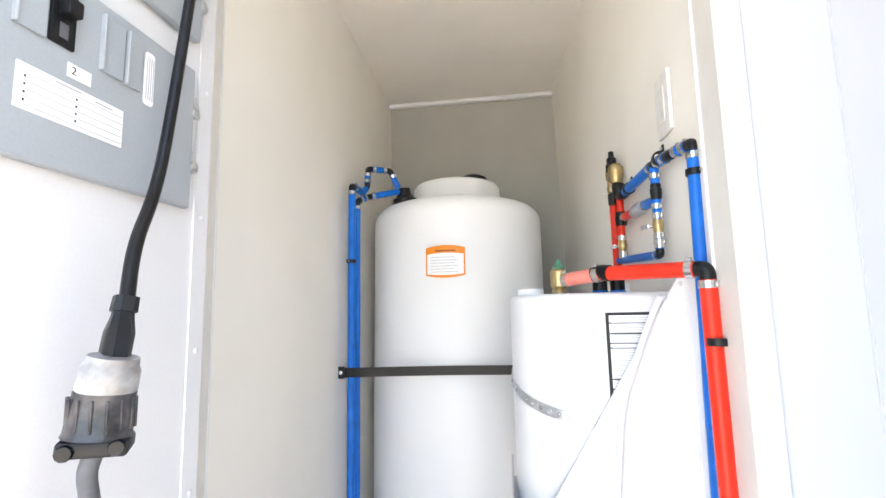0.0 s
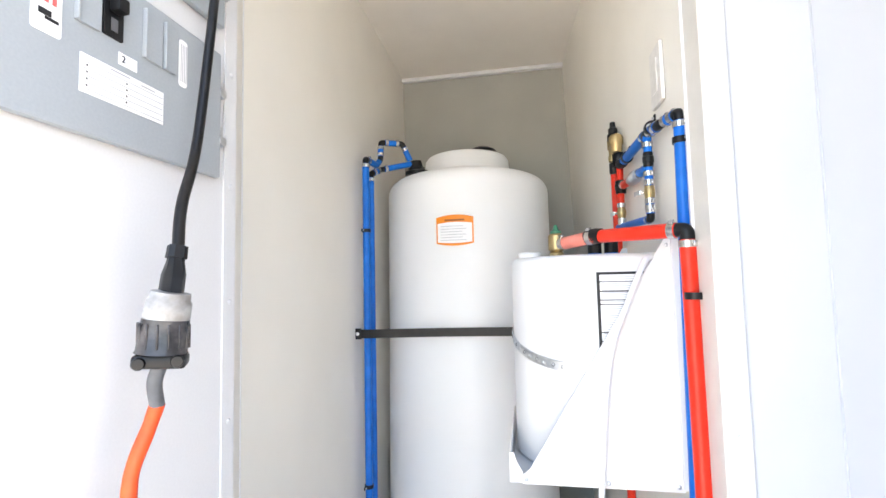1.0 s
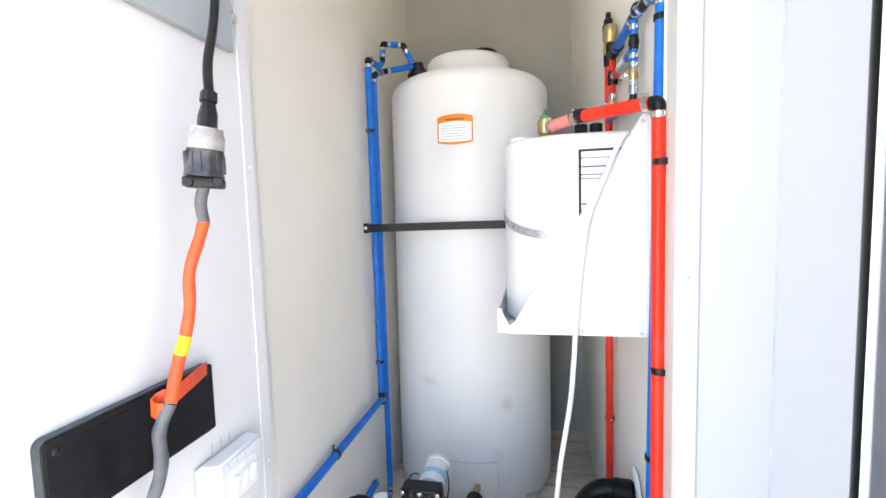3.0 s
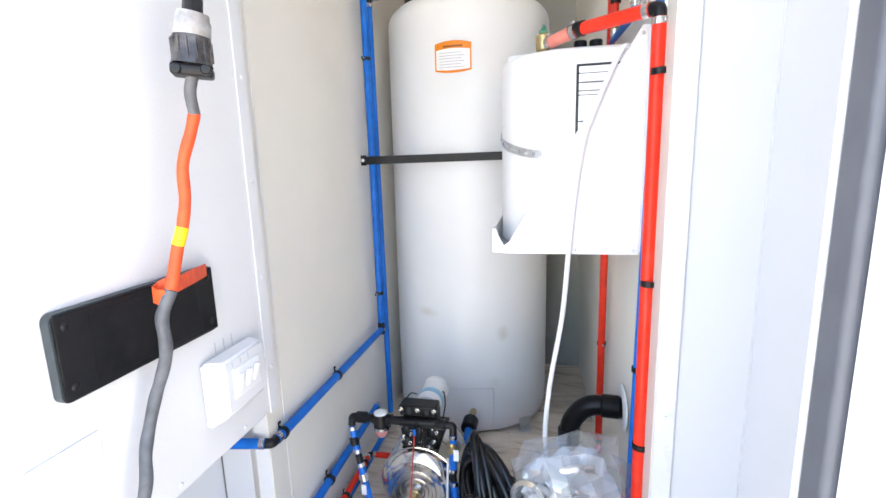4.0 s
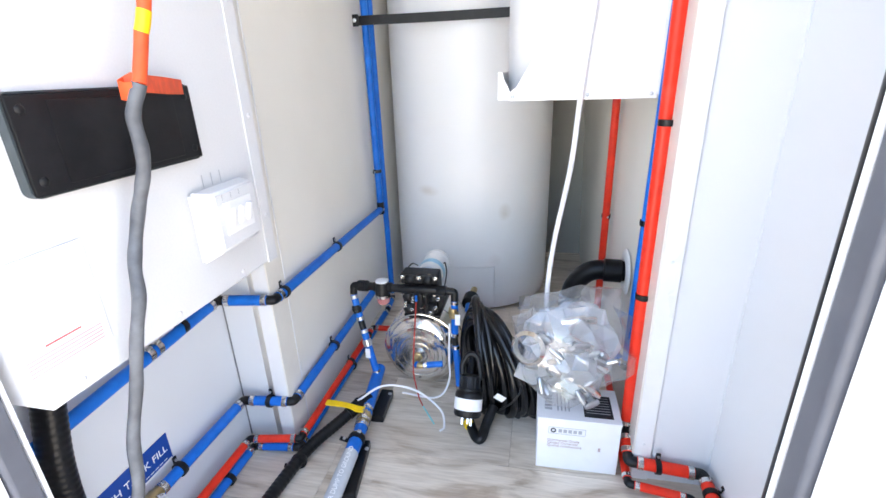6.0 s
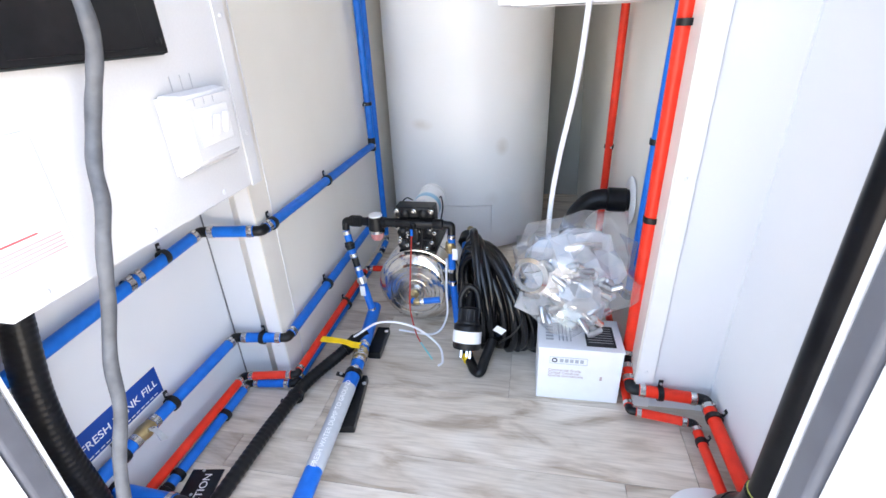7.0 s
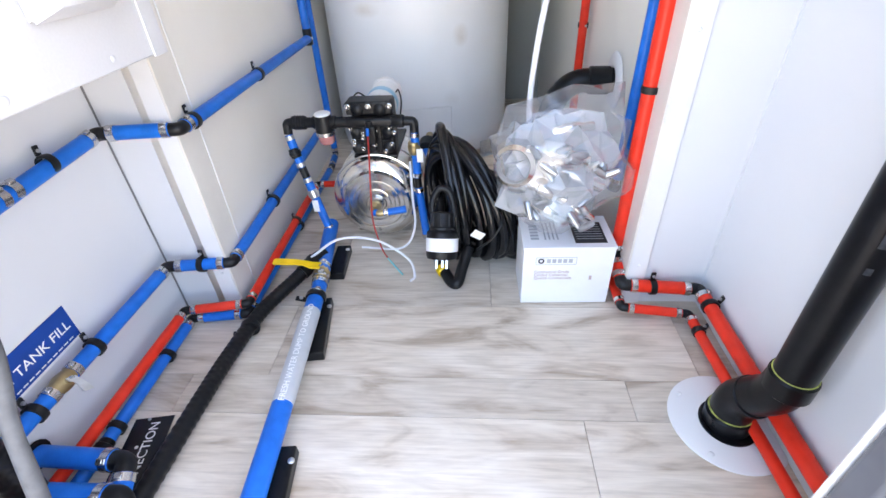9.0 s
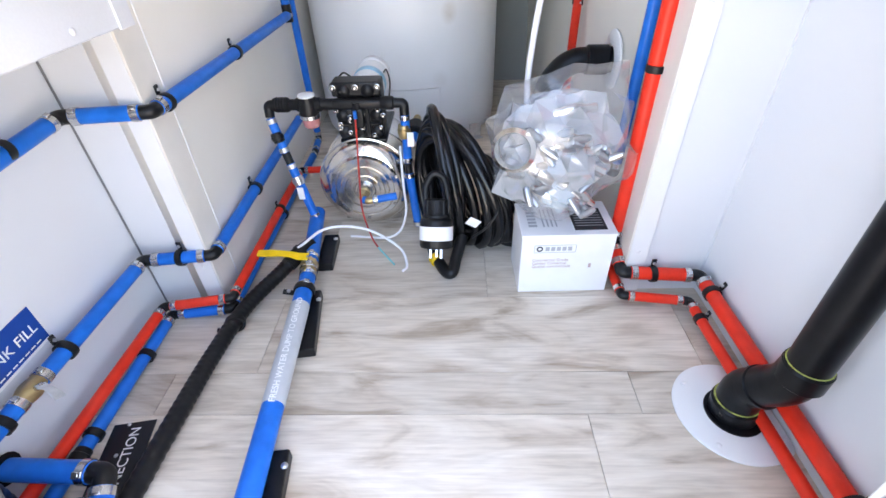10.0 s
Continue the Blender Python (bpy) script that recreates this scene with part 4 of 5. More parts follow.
part("union", lathe([(0, 0), (0.011, 0), (0.013, 0.004), (0.013, 0.03), (0, 0.032)], (0.384, 1.18, 1.445), (0.382, 1.178, 1.6), 10), BLACK, mv, "black union nut")
part("side_port", sweep(rounded([(0.384, 1.055, 1.45), (0.384, 1.085, 1.449), (0.384, 1.108, 1.455)], 0.01), 0.0118, 12), BLACK, mv)

CREAM_PLASTIC = material("ivory_plastic", (0.8, 0.78, 0.75), 0.35)
sp = thing("switch_plate", "white wall switch plate above the pipes", "switch plate")
m = frame_of((0.4055, 0.838, 1.563), (0.0, -1, 0), (-0.013, 0, 1))
part("plate", box((0.4045, 0.8, 1.503), (0.412, 0.872, 1.618), 0.002), CREAM_PLASTIC, sp)
part("rocker", box((0.4025, 0.82, 1.526), (0.4046, 0.852, 1.594), 0.0012), CREAM_PLASTIC, sp)

# drain through the east wall
dr = thing("wall_drain", "black drain elbow through a white wall flange", "drain pipe")
part("flange", lathe([(0.03, 0), (0.058, 0), (0.058, 0.002), (0.052, 0.006), (0.03, 0.007)], (0.4145, 0.93, 0.366), (0.2, 0.93, 0.363), 28), ENAMEL, dr, "white wall flange")
part("elbow", sweep(rounded([(0.416, 0.93, 0.366), (0.325, 0.935, 0.366), (0.283, 0.94, 0.31), (0.28, 0.94, 0.06)], 0.05, 8), 0.0255, 18), ABS, dr)
part("hub", rod((0.405, 0.93, 0.366), (0.358, 0.933, 0.366), 0.0295, 18), ABS, dr)
part("hub", rod((0.283, 0.94, 0.29), (0.281, 0.94, 0.25), 0.0295, 18), ABS, dr)

# floor drain with its white flange and the tall black pipe
fd = thing("floor_drain", "tall black drain pipe rising from a white floor flange", "drain pipe")
bm = lathe([(0, 0.0), (0.087, 0.0), (0.087, 0.0028), (0.084, 0.0042), (0, 0.0042)], (0.507, 0.347, 0.0035), (0.507, 0.347, 1), 48)
for v in bm.verts:
    v.co.x = min(v.co.x, 0.563)
part("flange", bm, ENAMEL, fd, "white plastic floor flange")
for k in range(4):
    aa = radians(35 + 90 * k + 15)
    screw((min(0.555, 0.507 + 0.075 * math.cos(aa)), 0.347 + 0.075 * math.sin(aa), 0.0078), (0, 0, 1), fd, 0.0042, ENAMEL)
part("throat", lathe([(0, 0), (0.0415, 0), (0.0415, 0.003), (0.037, 0.0036), (0, 0.0036)], (0.504, 0.343, 0.0072), (0.504, 0.343, 1), 32), ABS, fd)
part("stub", rod((0.503, 0.345, 0.004), (0.5015, 0.346, 0.037), 0.0338, 28), ABS, fd)
part("elbow", sweep(rounded([(0.502, 0.346, 0.03), (0.5015, 0.345, 0.066), (0.5115, 0.301, 0.135), (0.512, 0.295, 0.18)], 0.05, 10), lambda i: 0.0298 - 0.0024 * min(1, i / 14), 26), ABS, fd)
part("hub", lathe([(0.0275, 0), (0.0302, 0.0015), (0.0302, 0.009), (0.0275, 0.0105)], (0.5045, 0.33, 0.088), (0.5085, 0.314, 0.114), 26), ABS, fd)
part("hub", rod((0.512, 0.295, 0.15), (0.512, 0.295, 0.183), 0.0284, 24), ABS, fd)
part("pipe", rod((0.512, 0.295, 0.18), (0.512, 0.297, CEIL - 0.004), 0.0248, 28), ABS, fd)
PRINT = material("faded_pipe_print", (0.03, 0.034, 0.042), 0.5, scale=160, vary=0.6)
for z, h, w in ((0.36, 0.008, 0.006), (0.405, 0.035, 0.008), (0.475, 0.05, 0.006)):
    fr = frame_of((0.512 - 0.025 * 0.45, 0.2955 - 0.025 * 0.893, z), (0.893, -0.45, 0), (0, 0, 1))
    bars(fr, [(-w / 2, w / 2, 0, h)], PRINT, fd, "printed_bar", 0.0006)
GLUE = material("yellow_green_cement", (0.38, 0.42, 0.1), 0.4, scale=90, vary=0.5)
part("cement_bead", lathe([(0.0244, 0), (0.0264, 0.0006), (0.0244, 0.0015)], (0.512, 0.295, 0.183), (0.5125, 0.295, 1), 24), GLUE, fd, "yellow cement bead")
part("cement_bead", lathe([(0.029, 0), (0.0318, 0.0005), (0.029, 0.0013)], (0.5015, 0.346, 0.0372), (0.501, 0.346, 0.2), 24), GLUE, fd)

# ---------- water heater on its bracket ----------
hb = thing("heater_bracket", "white steel shelf bracket with triangular side plates", "bracket")
for y in (0.78, 1.1):
    bm = bmesh.new()
    tri = [(0.124, 0.793), (0.402, 0.793), (0.402, 1.24), (0.391, 1.24), (0.137, 0.82), (0.124, 0.81)]
    if y > 1:
        tri = [(x - 0.012, z) for x, z in tri]
    front = [bm.verts.new((x, y, z)) for x, z in tri]
    back = [bm.verts.new((x, y + 0.004, z)) for x, z in tri]
    bm.faces.new(front)
    bm.faces.new(back[::-1])
    for i in range(6):
        bm.faces.new((front[i], back[i], back[(i + 1) % 6], front[(i + 1) % 6]))
    part("side_plate", bm, ENAMEL, hb)
part("shelf", box((0.1, 0.782, 0.795), (0.395, 1.104, 0.8), 0.001), ENAMEL, hb)
part("lip", box((0.1, 0.785, 0.795), (0.1035, 1.104, 0.848), 0.001), ENAMEL, hb)
bm = bmesh.new()
corner = [(0.1, 0.795), (0.124, 0.795), (0.124, 0.812), (0.112, 0.835), (0.1085, 0.848), (0.1, 0.848)]
fa, fb = [bm.verts.new((x, 0.7805, z)) for x, z in corner], [bm.verts.new((x, 0.7845, z)) for x, z in corner]
bm.faces.new(fa)
bm.faces.new(fb[::-1])
for i in range(6):
    bm.faces.new((fa[i], fb[i], fb[(i + 1) % 6], fa[(i + 1) % 6]))
part("corner_tab", bm, ENAMEL, hb)
part("flange", box((0.398, 0.77, 0.8), (0.4165, 0.779, 1.235), 0.001), ENAMEL, hb)
for x, z in ((0.392, 1.225), (0.392, 0.802), (0.275, 0.802), (0.13, 0.801)):
    screw((x, 0.78, z), (0, -1, 0), hb, 0.004)
screw((0.392, 0.81, 1.205), (-1, 0, 0), hb, 0.006, BLACK)

wh = thing("water_heater", "white enamelled compact water heater strapped to its shelf", "water heater")
CX, CY, HR = 0.258, 0.942, 0.148


def heater_outline(r, grow=0.0):
    pts = [(0.392, CY - r), (CX, CY - r)]
    pts += [(CX + r * math.cos(radians(a)), CY + r * math.sin(radians(a))) for a in range(-97, -270, -7)]
    return pts + [(CX, CY + r), (0.388, CY + r)]


bm = bmesh.new()
levels = [(HR - 0.012, 0.798), (HR, 0.81), (HR, 1.203), (HR - 0.004, 1.21), (HR - 0.012, 1.214)]
rings = [[bm.verts.new((x, y, z)) for x, y in heater_outline(r)] for r, z in levels]
for p, q in zip(rings, rings[1:]):
    for i in range(len(p)):
        bm.faces.new((p[i], p[(i + 1) % len(p)], q[(i + 1) % len(p)], q[i]))
bm.faces.new(rings[0][::-1])
bm.faces.new(rings[-1])
part("body", bm, ENAMEL, wh)
part("top_cap", lathe([(0, 0), (0.026, 0), (0.026, 0.012), (0.022, 0.015), (0, 0.016)], (0.152, 0.915, 1.212), (0.152, 0.915, 2), 20), ENAMEL, wh, "white plastic cap")
for x in (0.285, 0.318):
    k = part("connector", rod((x, 0.9, 1.212), (x, 0.9, 1.246), 0.014), BLACK, wh, "black hose connector")
    part("ring", rod((x, 0.9, 1.214), (x, 0.9, 1.22), 0.0155), BLUE, k)
m = frame_of((0.325, CY - HR - 0.0005, 1.093), (1, 0, 0), (0, 0, 1))
up = Matrix.Translation((0, -0.0009, 0))
sheet(m, 0.108, 0.172, INK, wh, "data_label")
zz = 0.081
for hgt in (0.014, 0.018, 0.016, 0.008, 0.052, 0.016, 0.022):
    b2 = box((-0.0485, zz - hgt + 0.0022, 0), (0.0485, zz, 0.0004))
    b2.transform(up @ m)
    part("label_field", b2, PAPER, wh)
    zz -= hgt
rows, zz = [], 0.077
random.seed(4)
while zz > -0.06:
    rows.append((-0.045, 0.02 + 0.025 * random.random(), zz, 0.0011))
    zz -= 0.0042
bars(Matrix.Translation((0, -0.0014, 0)) @ m, rows, GREY_INK, wh, "label_print")
ws = thing("heater_strap", "galvanised perforated strap round the heater", "strap")
bm = bmesh.new()
prev = None
ring = [(x, y) for x, y in heater_outline(HR + 0.0015)][1:-2]
for x, y in ring:
    z = 1.0 + 0.065 * (y - (CY - HR)) / HR * 0.75
    dx, dy = (x - CX), (y - CY)
    n = Vector((dx, dy, 0)).normalized()
    q = [bm.verts.new(Vector((x, y, z)) + n * o + Vector((0, 0, h))) for o, h in ((0, -0.009), (0.0012, -0.009), (0.0012, 0.009), (0, 0.009))]
    if prev:
        for i in range(4):
            bm.faces.new((prev[i], q[i], q[(i + 1) % 4], prev[(i + 1) % 4]))
    prev = q
part("band", bm, GALV, ws)
# darker grey on every other rim paints in the shade of the strap's holes
HOLE_SHADE = material("strap_hole_shade", (0.25, 0.26, 0.27), 0.6)
for i in range(1, len(ring) - 1):
    x, y = ring[i]
    z = 1.0 + 0.065 * (y - (CY - HR)) / HR * 0.75
    n = Vector((x - CX, y - CY, 0)).normalized()
    p = Vector((x, y, z)) + n * 0.001
    part("hole_rim", lathe([(0.0022, 0), (0.0036, 0.0012), (0.0036, 0)], p, p + n, 10), GALV if i % 2 else HOLE_SHADE, ws)

cord = thing("white_cord", "white power cord hanging from the heater", "cord")
part("cable", sweep(smooth_line([(0.372, 0.79, 1.202), (0.352, 0.772, 1.195), (0.315, 0.771, 1.11), (0.287, 0.771, 1.03), (0.272, 0.771, 0.92), (0.262, 0.773, 0.8), (0.252, 0.775, 0.66), (0.228, 0.775, 0.5), (0.218, 0.772, 0.38), (0.222, 0.76, 0.3)], 8), 0.0055, 12), SILICONE, cord)

# ---------- shore power cable on the cabinet ----------
sc = thing("shore_cable", "power cable with twist-lock connector and orange sleeve hanging before the cabinet", "cable")
CAB = [(-0.25, 0.44, 1.75), (-0.244, 0.41, 1.56), (-0.232, 0.366, 1.345), (-0.2065, 0.312, 1.255), (-0.187, 0.2845, 1.2039)]
part("black_cord", sweep(smooth_line(CAB, 8), 0.0057, 14), RUBBER, sc, "black rubber cord")
c0, c1, c2, c3 = Vector((-0.187, 0.2845, 1.2085)), Vector((-0.1795, 0.2685, 1.1645)), Vector((-0.184, 0.268, 1.1395)), Vector((-0.187, 0.2665, 1.1075))
fit_axis = (c3 - c0).normalized()
across = fit_axis.cross(Vector((0.55, 0.83, 0))).normalized()
deep = fit_axis.cross(across).normalized()
bm = bmesh.new()
rows = []
for d, w in ((0, 0.0082), (0.012, 0.0086), (0.0125, 0.0068), (0.016, 0.0072), (0.028, 0.0135), (0.047, 0.0148)):
    rows.append([bm.verts.new(c0 + fit_axis * d + across * (w * sx) + deep * (min(w, 0.009) * sy)) for sx, sy in ((1, 0.5), (0.55, 1), (-0.55, 1), (-1, 0.5), (-1, -0.5), (-0.55, -1), (0.55, -1), (1, -0.5))])
for r0, r1 in zip(rows, rows[1:]):
    for k in range(8):
        bm.faces.new((r0[k], r0[(k + 1) % 8], r1[(k + 1) % 8], r1[k]))
bm.faces.new(rows[0])
bm.faces.new(rows[-1])
bmesh.ops.recalc_face_normals(bm, faces=bm.faces[:])
part("plug_body", bm, BLACK, sc, "black moulded plug")
part("collar", lathe([(0, 0), (0.0165, 0), (0.0172, 0.003), (0.0172, 0.006), (0.0192, 0.009), (0.0197, 0.0235), (0.0188, 0.0252), (0, 0.0254)], c1, c2, 24), CONN_GREY, sc, "stained clear connector collar")
grip = part("grip", lathe([(0, 0), (0.0198, 0), (0.0212, 0.0285), (0.0222, 0.0305), (0, 0.0318)], c2, c3, 24), CONN_DARK, sc, "smoked ribbed connector grip")
mm = along(c2, c3)
for k in range(14):
    aa = 2 * math.pi * k / 14
    p = mm @ Vector((0.0205 * math.cos(aa), 0.0205 * math.sin(aa), 0.0145))
    part("rib", box(p - Vector((0.0011, 0.0011, 0.011)), p + Vector((0.0011, 0.0011, 0.011)), 0.0004, seg=1), CONN_DARK, grip)
cl = part("clamp", box(c3 - Vector((0.0215, 0.0158, 0.011)), c3 + Vector((0.0215, 0.0158, 0.001)), 0.003, rot=Euler((0, radians(4), radians(33))).to_matrix()), BLACK, sc, "black cable clamp")
for s in (-1, 1):
    q = c3 + Vector((0.015 * s * 0.84, 0.015 * s * 0.54, -0.005)) + Vector((0.0086, -0.0133, 0))
    part("clamp_screw", lathe([(0, 0.0035), (0.0048, 0.003), (0.0058, 0.001), (0.0058, -0.006), (0, -0.006)], q, q + Vector((0.54, -0.84, 0)), 10), RUBBER, cl)


def cable_piece(points, r, mat, name, label=""):
    return part(name, sweep(smooth_line(points, 8), r, 14), mat, sc, label)


cable_piece([(-0.188, 0.267, 1.1), (-0.1985, 0.272, 1.0805), (-0.2035, 0.281, 1.058)], 0.0066, GREY_CABLE, "grey_cable")
cable_piece([(-0.203, 0.281, 1.0595), (-0.2115, 0.281, 1.0375), (-0.2195, 0.2705, 0.9987), (-0.2177, 0.2644, 0.9570), (-0.2207, 0.2578, 0.9234)], lambda i: 0.0068 + 0.0002 * math.sin(i * 0.7), ORANGE, "orange_sleeve", "worn orange sleeve")
cable_piece([(-0.2205, 0.2578, 0.9244), (-0.2231, 0.2554, 0.9128), (-0.2260, 0.2532, 0.9033)], 0.0073, YELLOW, "yellow_tape")
cable_piece([(-0.2258, 0.2532, 0.9043), (-0.2282, 0.2497, 0.8878), (-0.2273, 0.2423, 0.8717), (-0.2255, 0.2326, 0.8515)], 0.007, ORANGE, "orange_sleeve", "worn orange sleeve")
cable_piece([(-0.2255, 0.233, 0.853), (-0.2325, 0.228, 0.834), (-0.2369, 0.2253, 0.8173), (-0.2358, 0.2245, 0.79), (-0.243, 0.228, 0.766), (-0.2535, 0.2275, 0.74), (-0.2625, 0.2245, 0.716), (-0.2665, 0.2125, 0.68), (-0.2645, 0.2005, 0.653), (-0.2585, 0.189, 0.62), (-0.2615, 0.1755, 0.581), (-0.268, 0.168, 0.54), (-0.274, 0.162, 0.505), (-0.282, 0.146, 0.445), (-0.277, 0.13, 0.39), (-0.283, 0.109, 0.33), (-0.281, 0.088, 0.265), (-0.279, 0.066, 0.19), (-0.281, 0.044, 0.1), (-0.281, 0.032, 0.012)], lambda i: 0.0074 + 0.0003 * math.sin(i * 0.55), GREY_CABLE, "grey_cable")
# orange tape flag that ties the cable to the plate
bm = bmesh.new()
tape = [(-0.2838, 0.362, 0.846), (-0.262, 0.309, 0.849), (-0.2335, 0.2415, 0.853), (-0.242, 0.2405, 0.8545), (-0.249, 0.236, 0.851), (-0.2485, 0.228, 0.847), (-0.238, 0.2235, 0.8455), (-0.228, 0.2235, 0.845)]
prev = None
for k, p in enumerate(tape):
    hgt = 0.0092 + 0.0006 * (k % 2)
    q = [bm.verts.new(Vector(p) + Vector(o)) for o in ((0, 0, -hgt), (0.0012, 0, -hgt), (0.0012, 0.001, hgt), (0, 0.001, hgt))]
    if prev:
        for i in range(4):
            bm.faces.new((prev[i], q[i], q[(i + 1) % 4], prev[(i + 1) % 4]))
    else:
        bm.faces.new(q)
    prev = q
bm.faces.new(prev)
part("tape", bm, ORANGE, sc, "orange vinyl tape flag")

# ---------- pump and its steel vessel ----------
pv = thing("pressure_vessel", "polished steel pressure vessel lying before the tank", "pressure vessel")
A, B = (-0.122, 0.85, 0.112), (-0.122, 1.1, 0.112)
part("shell", lathe([(0, 0.006), (0.022, 0.005), (0.026, 0.001), (0.034, 0.001), (0.036, 0.006), (0.044, 0.006), (0.047, 0.002), (0.054, 0.002), (0.057, 0.008), (0.066, 0.008), (0.069, 0.004), (0.078, 0.004), (0.082, 0.012), (0.096, 0.017), (0.106, 0.03),
                     (0.108, 0.037), (0.1115, 0.038), (0.1115, 0.044), (0.108, 0.046), (0.1085, 0.1), (0.111, 0.102), (0.111, 0.108), (0.1085, 0.11), (0.1085, 0.2), (0.095, 0.235), (0.05, 0.25), (0, 0.255)], A, B, 48), CHROME, pv)
part("flange", lathe([(0, -0.008), (0.016, -0.008), (0.018, -0.004), (0.018, 0.004), (0, 0.004)], A, B, 16), STEEL, pv)
part("nozzle", lathe([(0, -0.03), (0.011, -0.03), (0.011, -0.012), (0.014, -0.01), (0.014, -0.004), (0, -0.004)], A, B, 6), BRASS, pv, "brass nozzle")
for k in range(6):
    aa = radians(30 + 60 * k)
    part("bolt", lathe([(0, -0.004), (0.005, -0.004), (0.005, 0.01), (0, 0.01)], (A[0] + 0.076 * math.cos(aa), A[1] + 0.008, A[2] + 0.076 * math.sin(aa)), (A[0] + 0.076 * math.cos(aa), B[1], A[2] + 0.076 * math.sin(aa)), 6), STEEL, pv)
part("saddle", box((-0.17, 0.898, 0.206), (-0.07, 1.06, 0.2165), 0.003), GALV, pv)
part("foot", box((-0.19, 0.9, 0.003), (-0.05, 0.94, 0.03), 0.003), STEEL, pv)
part("foot", box((-0.19, 1.02, 0.003), (-0.05, 1.06, 0.03), 0.003), STEEL, pv)
tube = pipe_run([(-0.12, 0.81, 0.112), (-0.108, 0.805, 0.112), (-0.045, 0.815, 0.118)], 0.0085, BLUE, "short blue tube from the vessel nozzle", fit_mat=BRASS)

pump = thing("water_pump", "black diaphragm water pump with a white motor", "pump")


def pump_screw(x, z, y, r=0.0048, owner=None):
    """A bright domed screw head with its washer, facing the door."""
    part("screw", lathe([(0, -0.0075), (r * 0.55, -0.007), (r * 0.9, -0.0045), (r, -0.002), (r * 1.25, -0.0015), (r * 1.25, 0.001), (0, 0.001)], (x, y, z), (x, 1, z), 12), STEEL, owner or pump)


part("head", box((-0.168, 0.9, 0.226), (-0.072, 0.952, 0.33), 0.006), BLACK, pump)
top = part("top_plate", box((-0.1735, 0.885, 0.322), (-0.0695, 0.935, 0.352), 0.005), BLACK, pump)
for x in (-0.147, -0.097):
    part("dome", lathe([(0, -0.008), (0.009, -0.0065), (0.014, -0.001), (0.014, 0.004), (0, 0.004)], (x, 0.886, 0.3345), (x, 1, 0.3345), 16), BLACK, top)
for x in (-0.168, -0.1215, -0.0755):
    part("boss", lathe([(0, -0.003), (0.0078, -0.003), (0.009, 0.002), (0.009, 0.012), (0, 0.012)], (x, 0.885, 0.343), (x, 1, 0.343), 12), BLACK, top)
    pump_screw(x, 0.343, 0.882, 0.0052, top)
valve_cover = part("valve_cover", box((-0.17, 0.886, 0.232), (-0.078, 0.902, 0.3), 0.004), BLACK, pump)
for x, z, r in ((-0.157, 0.283, 0.013), (-0.157, 0.246, 0.013), (-0.083, 0.283, 0.014), (-0.086, 0.246, 0.013), (-0.122, 0.246, 0.011)):
    part("lobe", lathe([(0, -0.007), (r * 0.6, -0.0065), (r, -0.002), (r, 0.01), (0, 0.01)], (x, 0.885, z), (x, 1, z), 16), BLACK, valve_cover)
for x0, x1, z0, z1 in ((-0.146, -0.131, 0.236, 0.298), (-0.107, -0.098, 0.236, 0.298), (-0.168, -0.078, 0.262, 0.268)):
    part("rib", box((x0, 0.879, z0), (x1, 0.888, z1), 0.002, seg=1), BLACK, valve_cover)
for x, z in ((-0.168, 0.296), (-0.142, 0.302), (-0.079, 0.296), (-0.112, 0.288), (-0.139, 0.282), (-0.069, 0.284), (-0.141, 0.273), (-0.163, 0.266), (-0.164, 0.257), (-0.077, 0.257), (-0.116, 0.257), (-0.144, 0.247), (-0.092, 0.24)):
    pump_screw(x, z, 0.879, 0.0042)
switch = part("pressure_switch", box((-0.1335, 0.862, 0.262), (-0.1085, 0.884, 0.304), 0.0035), BLACK, pump)
part("cap", lathe([(0, 0), (0.0095, 0), (0.0105, 0.003), (0.0105, 0.012), (0.008, 0.014), (0, 0.014)], (-0.121, 0.872, 0.303), (-0.121, 0.872, 1), 12), BLACK, switch)
motor = part("motor", lathe([(0, 0), (0.037, 0), (0.037, 0.092), (0.0392, 0.094), (0.0392, 0.112), (0.034, 0.12), (0, 0.122)], (-0.112, 0.952, 0.312), (-0.108, 1.1, 0.322), 32), ENAMEL, pump, "white pump motor")
part("motor_band", lathe([(0.0374, 0.03), (0.0382, 0.031), (0.0382, 0.05), (0.0374, 0.051)], (-0.112, 0.952, 0.312), (-0.108, 1.1, 0.322), 32), material("pale_blue_label", (0.3, 0.55, 0.7), 0.4), motor)
part("motor_lead", sweep(smooth_line([(-0.078, 1.01, 0.335), (-0.066, 0.975, 0.35), (-0.056, 0.94, 0.335), (-0.06, 0.925, 0.3)], 8), 0.0018, 8), BLACK, motor)
part("motor_lead", sweep(smooth_line([(-0.15, 0.985, 0.335), (-0.16, 0.96, 0.35), (-0.172, 0.93, 0.34)], 8), 0.0018, 8), BLACK, motor)
part("base_plate", box((-0.172, 0.89, 0.2165), (-0.068, 1.06, 0.226), 0.003), RUBBER, pump)
part("inlet_port", lathe([(0, 0), (0.0138, 0), (0.015, 0.004), (0.015, 0.03), (0.0115, 0.034), (0.0115, 0.046), (0.0145, 0.05), (0.0145, 0.098), (0.0118, 0.101), (0.0118, 0.17), (0, 0.17)], (-0.296, 0.878, 0.312), (-0.02, 0.878, 0.309), 20), BLACK, pump, "black inlet port")
for d in (0.006, 0.012, 0.018, 0.024):
    part("grip_ring", lathe([(0.0148, 0), (0.0158, 0.0008), (0.0158, 0.0022), (0.0148, 0.003)], (-0.296 + d, 0.878, 0.312), (-0.02, 0.878, 0.309), 20), BLACK, pump)
